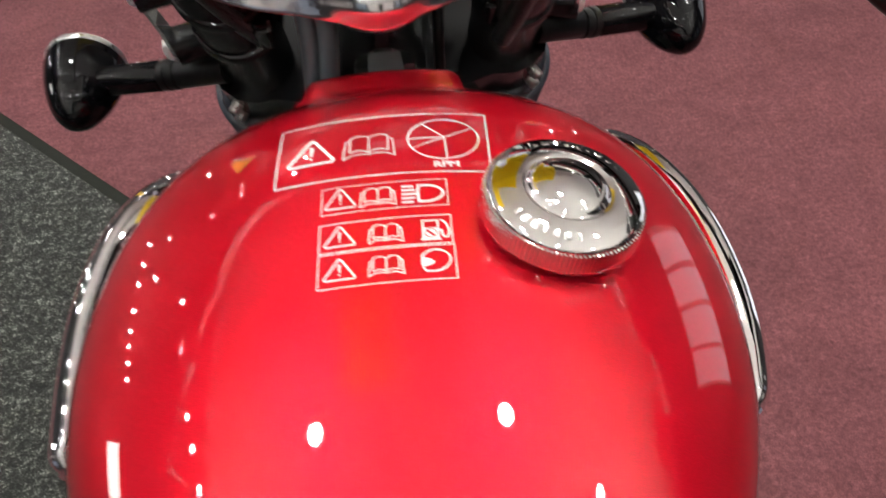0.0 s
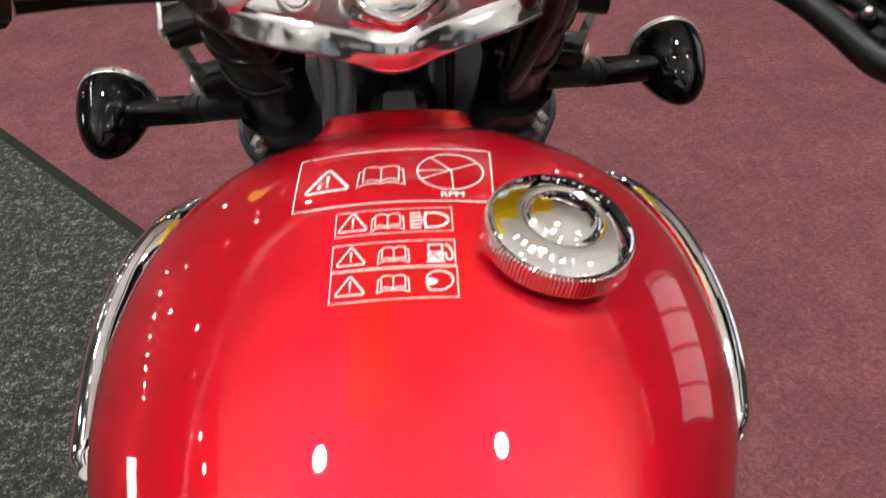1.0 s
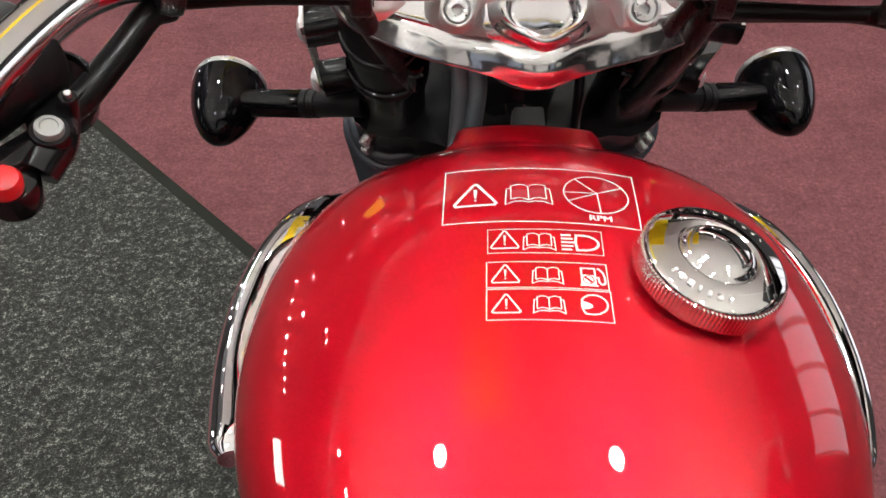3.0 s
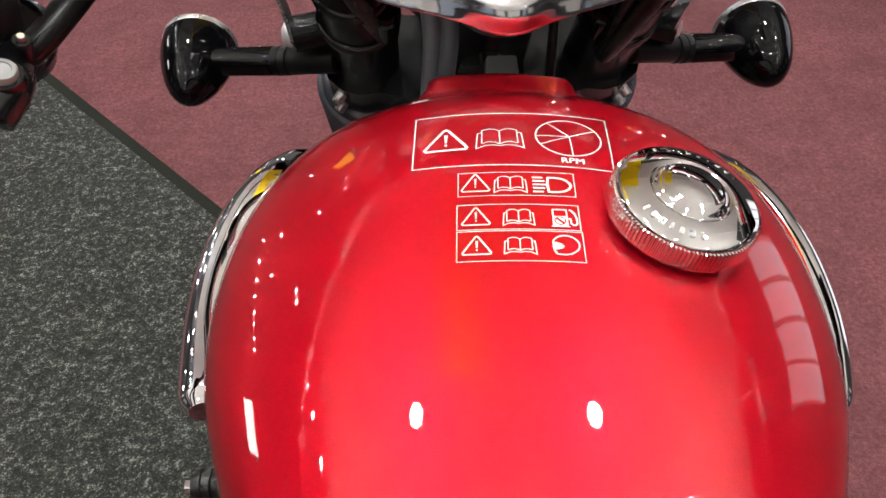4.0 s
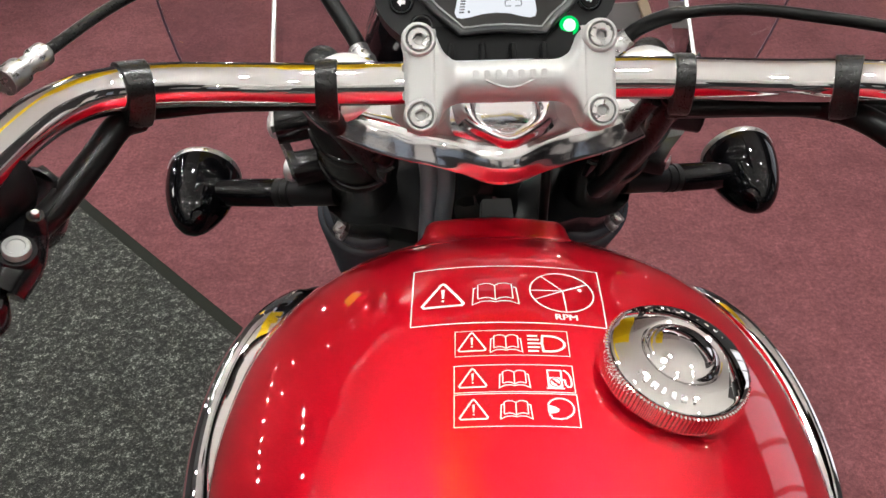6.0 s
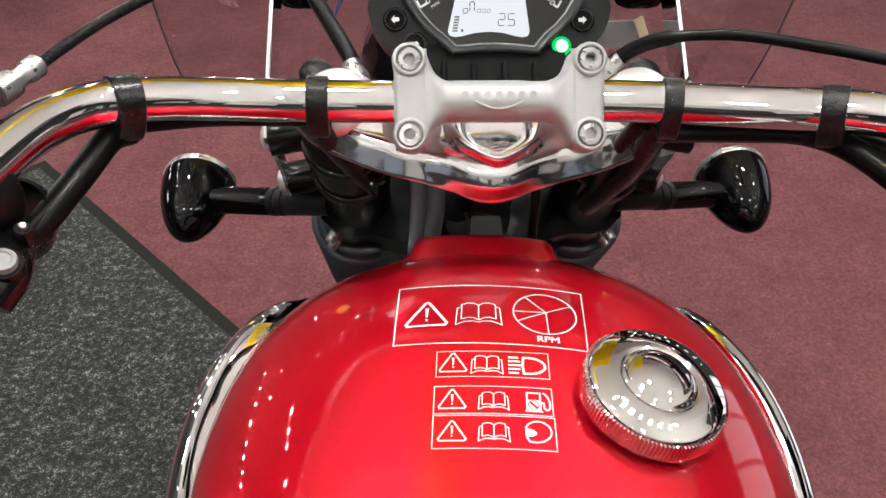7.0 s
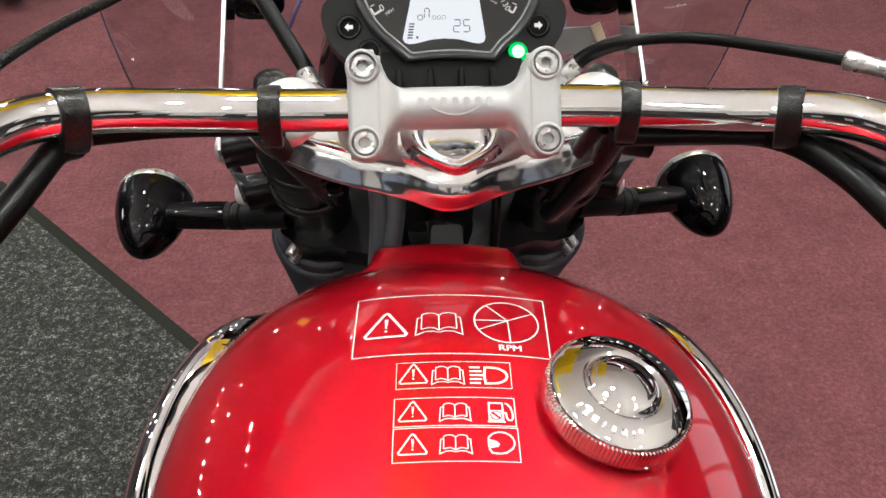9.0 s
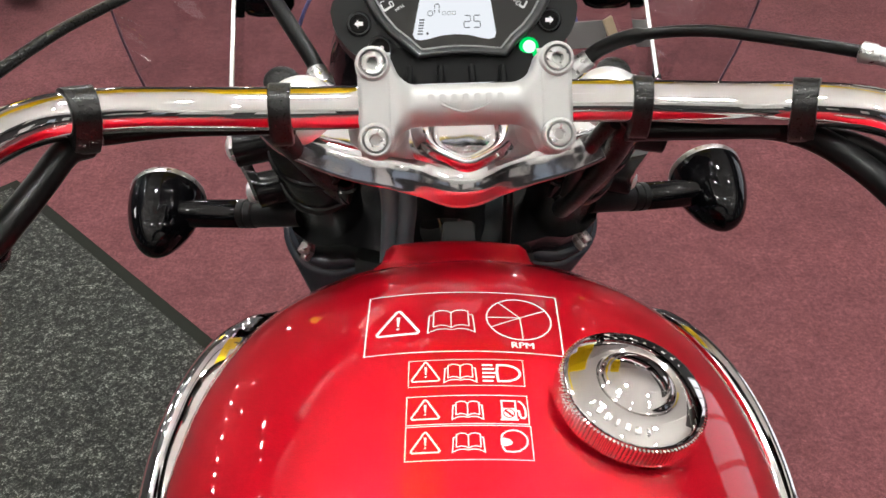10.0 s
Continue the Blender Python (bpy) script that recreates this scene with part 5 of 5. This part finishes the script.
        part("lamp_rim", lathe([(0.0082, 0.0), (0.0080, 0.0012), (0.0070, 0.0016), (0.0066, 0.0008), (0.0058, 0.0008), (0.0056, 0.0014), (0.0048, 0.0014), (0.0046, 0.0007), (0, 0.0006)], m, 32), GLOSS, body)
        bm = bmesh.new()
        sg = -1 if kind == "left" else 1
        if kind == "beam":
            prism([(0.0002, -0.0016), (0.0018, -0.0014), (0.0028, 0.0), (0.0018, 0.0014), (0.0002, 0.0016)], m, 0.0009, 0.0013, bm=bm)
            for k in range(3):
                join(bm, box(m @ Matrix.Translation((-0.0016, (k - 1) * 0.0011, 0.0011)), 0.0022, 0.0005, 0.0003))
        else:
            prism([(sg * x0, y0) for x0, y0 in ((0.0028, 0.0), (0.0003, 0.0027), (0.0003, 0.0013), (-0.0026, 0.0013), (-0.0026, -0.0013), (0.0003, -0.0013), (0.0003, -0.0027))], m, 0.0009, 0.0013, bm=bm)
        part("lamp_symbol", bm, WHITE_INK, body, smooth=0)
    # shell under the face
    part("instrument_shell", lathe([(0.060, 0.0), (0.058, -0.020), (0.045, -0.045), (0.020, -0.055), (0, -0.056)], DASH @ Matrix.Translation((0, 0.030, -0.028)), 40), BLACK, body)
    part("instrument_foot", box(DASH @ Matrix.Translation((0, -0.040, -0.040)), 0.064, 0.030, 0.040, 0.006), MATT_BLACK, body)
    part("instrument_bracket", box(STEER @ pose(0, 0.092, 0.000), 0.110, 0.044, 0.022, 0.004), MATT_BLACK, body)
    for k in range(4):
        part("rib", box(STEER @ pose(-0.030 + 0.020 * k, 0.078, 0.012), 0.004, 0.022, 0.012, 0.001, 1), MATT_BLACK, body)


dash()

tab = part("screen_tab", box(pose(0.127, 0.660, 0.868, 78, -3, 0), 0.034, 0.023, 0.002, 0.0006, 1), TAB_GREY, bike, "grey plastic tab with a cream folded end")
part("folded_end", box(pose(0.1487, 0.659, 0.870, 78, -22, 20), 0.009, 0.028, 0.003, 0.0008, 1), CREAM, tab, "cream folded end")

# ---- headlamp shell ----
lamp_m = along((0, 0.700, 0.815), (0, 0.600, 0.800))
lamp = part("headlamp", lathe([(0.094, -0.01), (0.096, 0.0), (0.094, 0.02), (0.086, 0.05), (0.070, 0.08), (0.045, 0.10), (0.018, 0.11), (0, 0.112)], lamp_m, 56), GLOSS, bike, "gloss black headlamp shell with a chrome rim")
part("headlamp_rim", lathe([(0.090, -0.022), (0.098, -0.020), (0.101, -0.010), (0.099, 0.0), (0.095, 0.002)], lamp_m, 56), CHROME, lamp)
part("headlamp_glass", lathe([(0, -0.034), (0.05, -0.031), (0.088, -0.020), (0.090, -0.012)], lamp_m, 48), SCREEN, lamp)


# ---- lower parts that carry the bike ----
def wheel(y, r, name):
    m = pose(0, y, r, 0, 90, 0)
    wh = part(name, lathe([(r - 0.085, -0.045), (r - 0.050, -0.058), (r - 0.018, -0.050), (r - 0.003, -0.022), (r, 0.0), (r - 0.003, 0.022), (r - 0.018, 0.050), (r - 0.050, 0.058), (r - 0.085, 0.045), (r - 0.085, -0.045)], m, 64), TYRE, bike, "black road tyre on a spoked wheel")
    part("rim", lathe([(r - 0.10, -0.03), (r - 0.084, -0.044), (r - 0.084, 0.044), (r - 0.10, 0.03), (r - 0.10, -0.03)], m, 64), CHROME, wh)
    part("hub", lathe([(0.03, -0.055), (0.045, -0.05), (0.03, -0.02), (0.03, 0.02), (0.045, 0.05), (0.03, 0.055)], m, 32), STEEL, wh)
    for k in range(24):
        a = 2 * math.pi * k / 24
        d = Vector((0, math.cos(a), math.sin(a)))
        c = Vector((0, y, r))
        part("spoke", tube([c + d * 0.04 + X * 0.04 * (-1) ** k, c + d * (r - 0.095)], 0.0022, 6), STEEL, wh)
    return wh


wheel(0.975, 0.315, "front_wheel")
for sign in (-1, 1):
    part("fork_slider", tube([st(sign * 0.100, 0.066, -0.46), Vector((sign * 0.085, 0.975, 0.315))], 0.026, 20), BLACK, bike)
frame_pts = spline([TANK @ Vector((0, 0.47, 0.72)), TANK @ Vector((0, 0.40, 0.50)), TANK @ Vector((0, 0.33, 0.26)), TANK @ Vector((0, 0.05, 0.18)), TANK @ Vector((0, -0.30, 0.22))], 8)
part("frame_tube", tube(frame_pts, 0.020, 18), GLOSS, bike)
# seat, pipes, panels and covers are out of view, added to shade the floor
seat = part("seat", sweep(spline([TANK @ Vector((0, 0.06, 0.755)), TANK @ Vector((0, -0.06, 0.735)), TANK @ Vector((0, -0.22, 0.715)), TANK @ Vector((0, -0.40, 0.740)), TANK @ Vector((0, -0.52, 0.800))], 6), lambda t: [(x * (0.55 + 0.75 * min(1, t * 2.2)), y) for x, y in ((-0.125, -0.03), (-0.13, 0.0), (-0.115, 0.028), (-0.07, 0.042), (0, 0.046), (0.07, 0.042), (0.115, 0.028), (0.13, 0.0), (0.125, -0.03))]), PLASTIC, bike, "black padded seat")
for sign in (-1, 1):
    part("exhaust_pipe", tube(spline([TANK @ Vector((sign * 0.08, 0.34, 0.46)), TANK @ Vector((sign * 0.15, 0.42, 0.38)), TANK @ Vector((sign * 0.19, 0.34, 0.22)), TANK @ Vector((sign * 0.20, 0.05, 0.19)), TANK @ Vector((sign * 0.22, -0.35, 0.22)), TANK @ Vector((sign * 0.22, -0.80, 0.24))], 7), lambda t: 0.019 + 0.026 * min(1, max(0, (t - 0.55) * 8)), 20), CHROME, bike, "chrome exhaust pipe")
    part("side_panel", prism([(-0.30, 0.50), (0.02, 0.48), (0.04, 0.68), (-0.05, 0.70), (-0.30, 0.66)], TANK @ frame_of((sign * 0.13, 0, 0), Y, Z, X), -0.012, 0.012, 0.008, 3), BLACK, bike, "gloss black side panel")
    part("engine_cover", lathe([(0.105, 0.0), (0.105, 0.035), (0.095, 0.052), (0.06, 0.060), (0, 0.062)], along(TANK @ Vector((sign * 0.13, 0.08, 0.34)), TANK @ Vector((sign * 0.4, 0.08, 0.34))), 40), BLACK, bike, "round engine cover")
engine = part("engine", box(TANK @ pose(0, 0.12, 0.36), 0.26, 0.42, 0.26, 0.04, 4), BLACK, bike, "black finned engine block")
for k in range(7):
    part("cooling_fin", box(TANK @ pose(0, 0.22, 0.50 + 0.022 * k), 0.25, 0.20, 0.008, 0.003, 1), BLACK, engine)
wheel(-0.62, 0.315, "rear_wheel")
for sign in (-1, 1):
    part("swing_arm", tube([TANK @ Vector((sign * 0.10, -0.12, 0.30)), Vector((sign * 0.085, -0.62, 0.315))], 0.022, 16), GLOSS, bike)


def foot_peg(sign):
    c = Vector((sign * 0.335, 0.485, 0.225))
    bm = tube([c - X * sign * 0.22, c - X * sign * 0.105], 0.010, 16)
    peg = part("foot_peg", bm, STEEL, bike, "ribbed black rubber foot peg with bright end")
    prof = [(0.012, 0.0)]
    for k in range(9):
        prof += [(0.020, 0.003 + 0.012 * k), (0.020, 0.009 + 0.012 * k), (0.016, 0.010 + 0.012 * k), (0.016, 0.014 + 0.012 * k)]
    part("peg_rubber", lathe(prof + [(0.010, 0.112)], along(c - X * sign * 0.108, c + X * sign * 0.01), 28), RUBBER, peg)
    part("peg_end", lathe([(0.010, 0.0), (0.010, 0.006), (0.006, 0.010), (0, 0.011)], along(c + X * sign * 0.004, c + X * sign * 0.05), 20), CHROME, peg)


foot_peg(-1), foot_peg(1)

# ---- neighbouring machine ----
other = thing("parked_motorcycle", (-1.32, 2.95, 0), "dark parked motorcycle wheel standing on the carpet", "motorcycle")
om = pose(-1.32, 2.95, 0.30, 0, 90, 25)
part("tyre", lathe([(0.21, -0.05), (0.25, -0.065), (0.285, -0.05), (0.30, 0.0), (0.285, 0.05), (0.25, 0.065), (0.21, 0.05), (0.21, -0.05)], om, 56), TYRE, other)
part("rim", lathe([(0.19, -0.035), (0.211, -0.048), (0.211, 0.048), (0.19, 0.035), (0.19, -0.035)], om, 48), BLACK, other)
part("hub", lathe([(0.03, -0.06), (0.05, -0.05), (0.03, 0), (0.05, 0.05), (0.03, 0.06)], om, 24), STEEL, other)
for k in range(6):
    part("spoke", tube([om @ Vector((0.03 * math.cos(k * 1.0472), 0.03 * math.sin(k * 1.0472), 0)), om @ Vector((0.20 * math.cos(k * 1.0472), 0.20 * math.sin(k * 1.0472), 0))], 0.012, 10), BLACK, other)
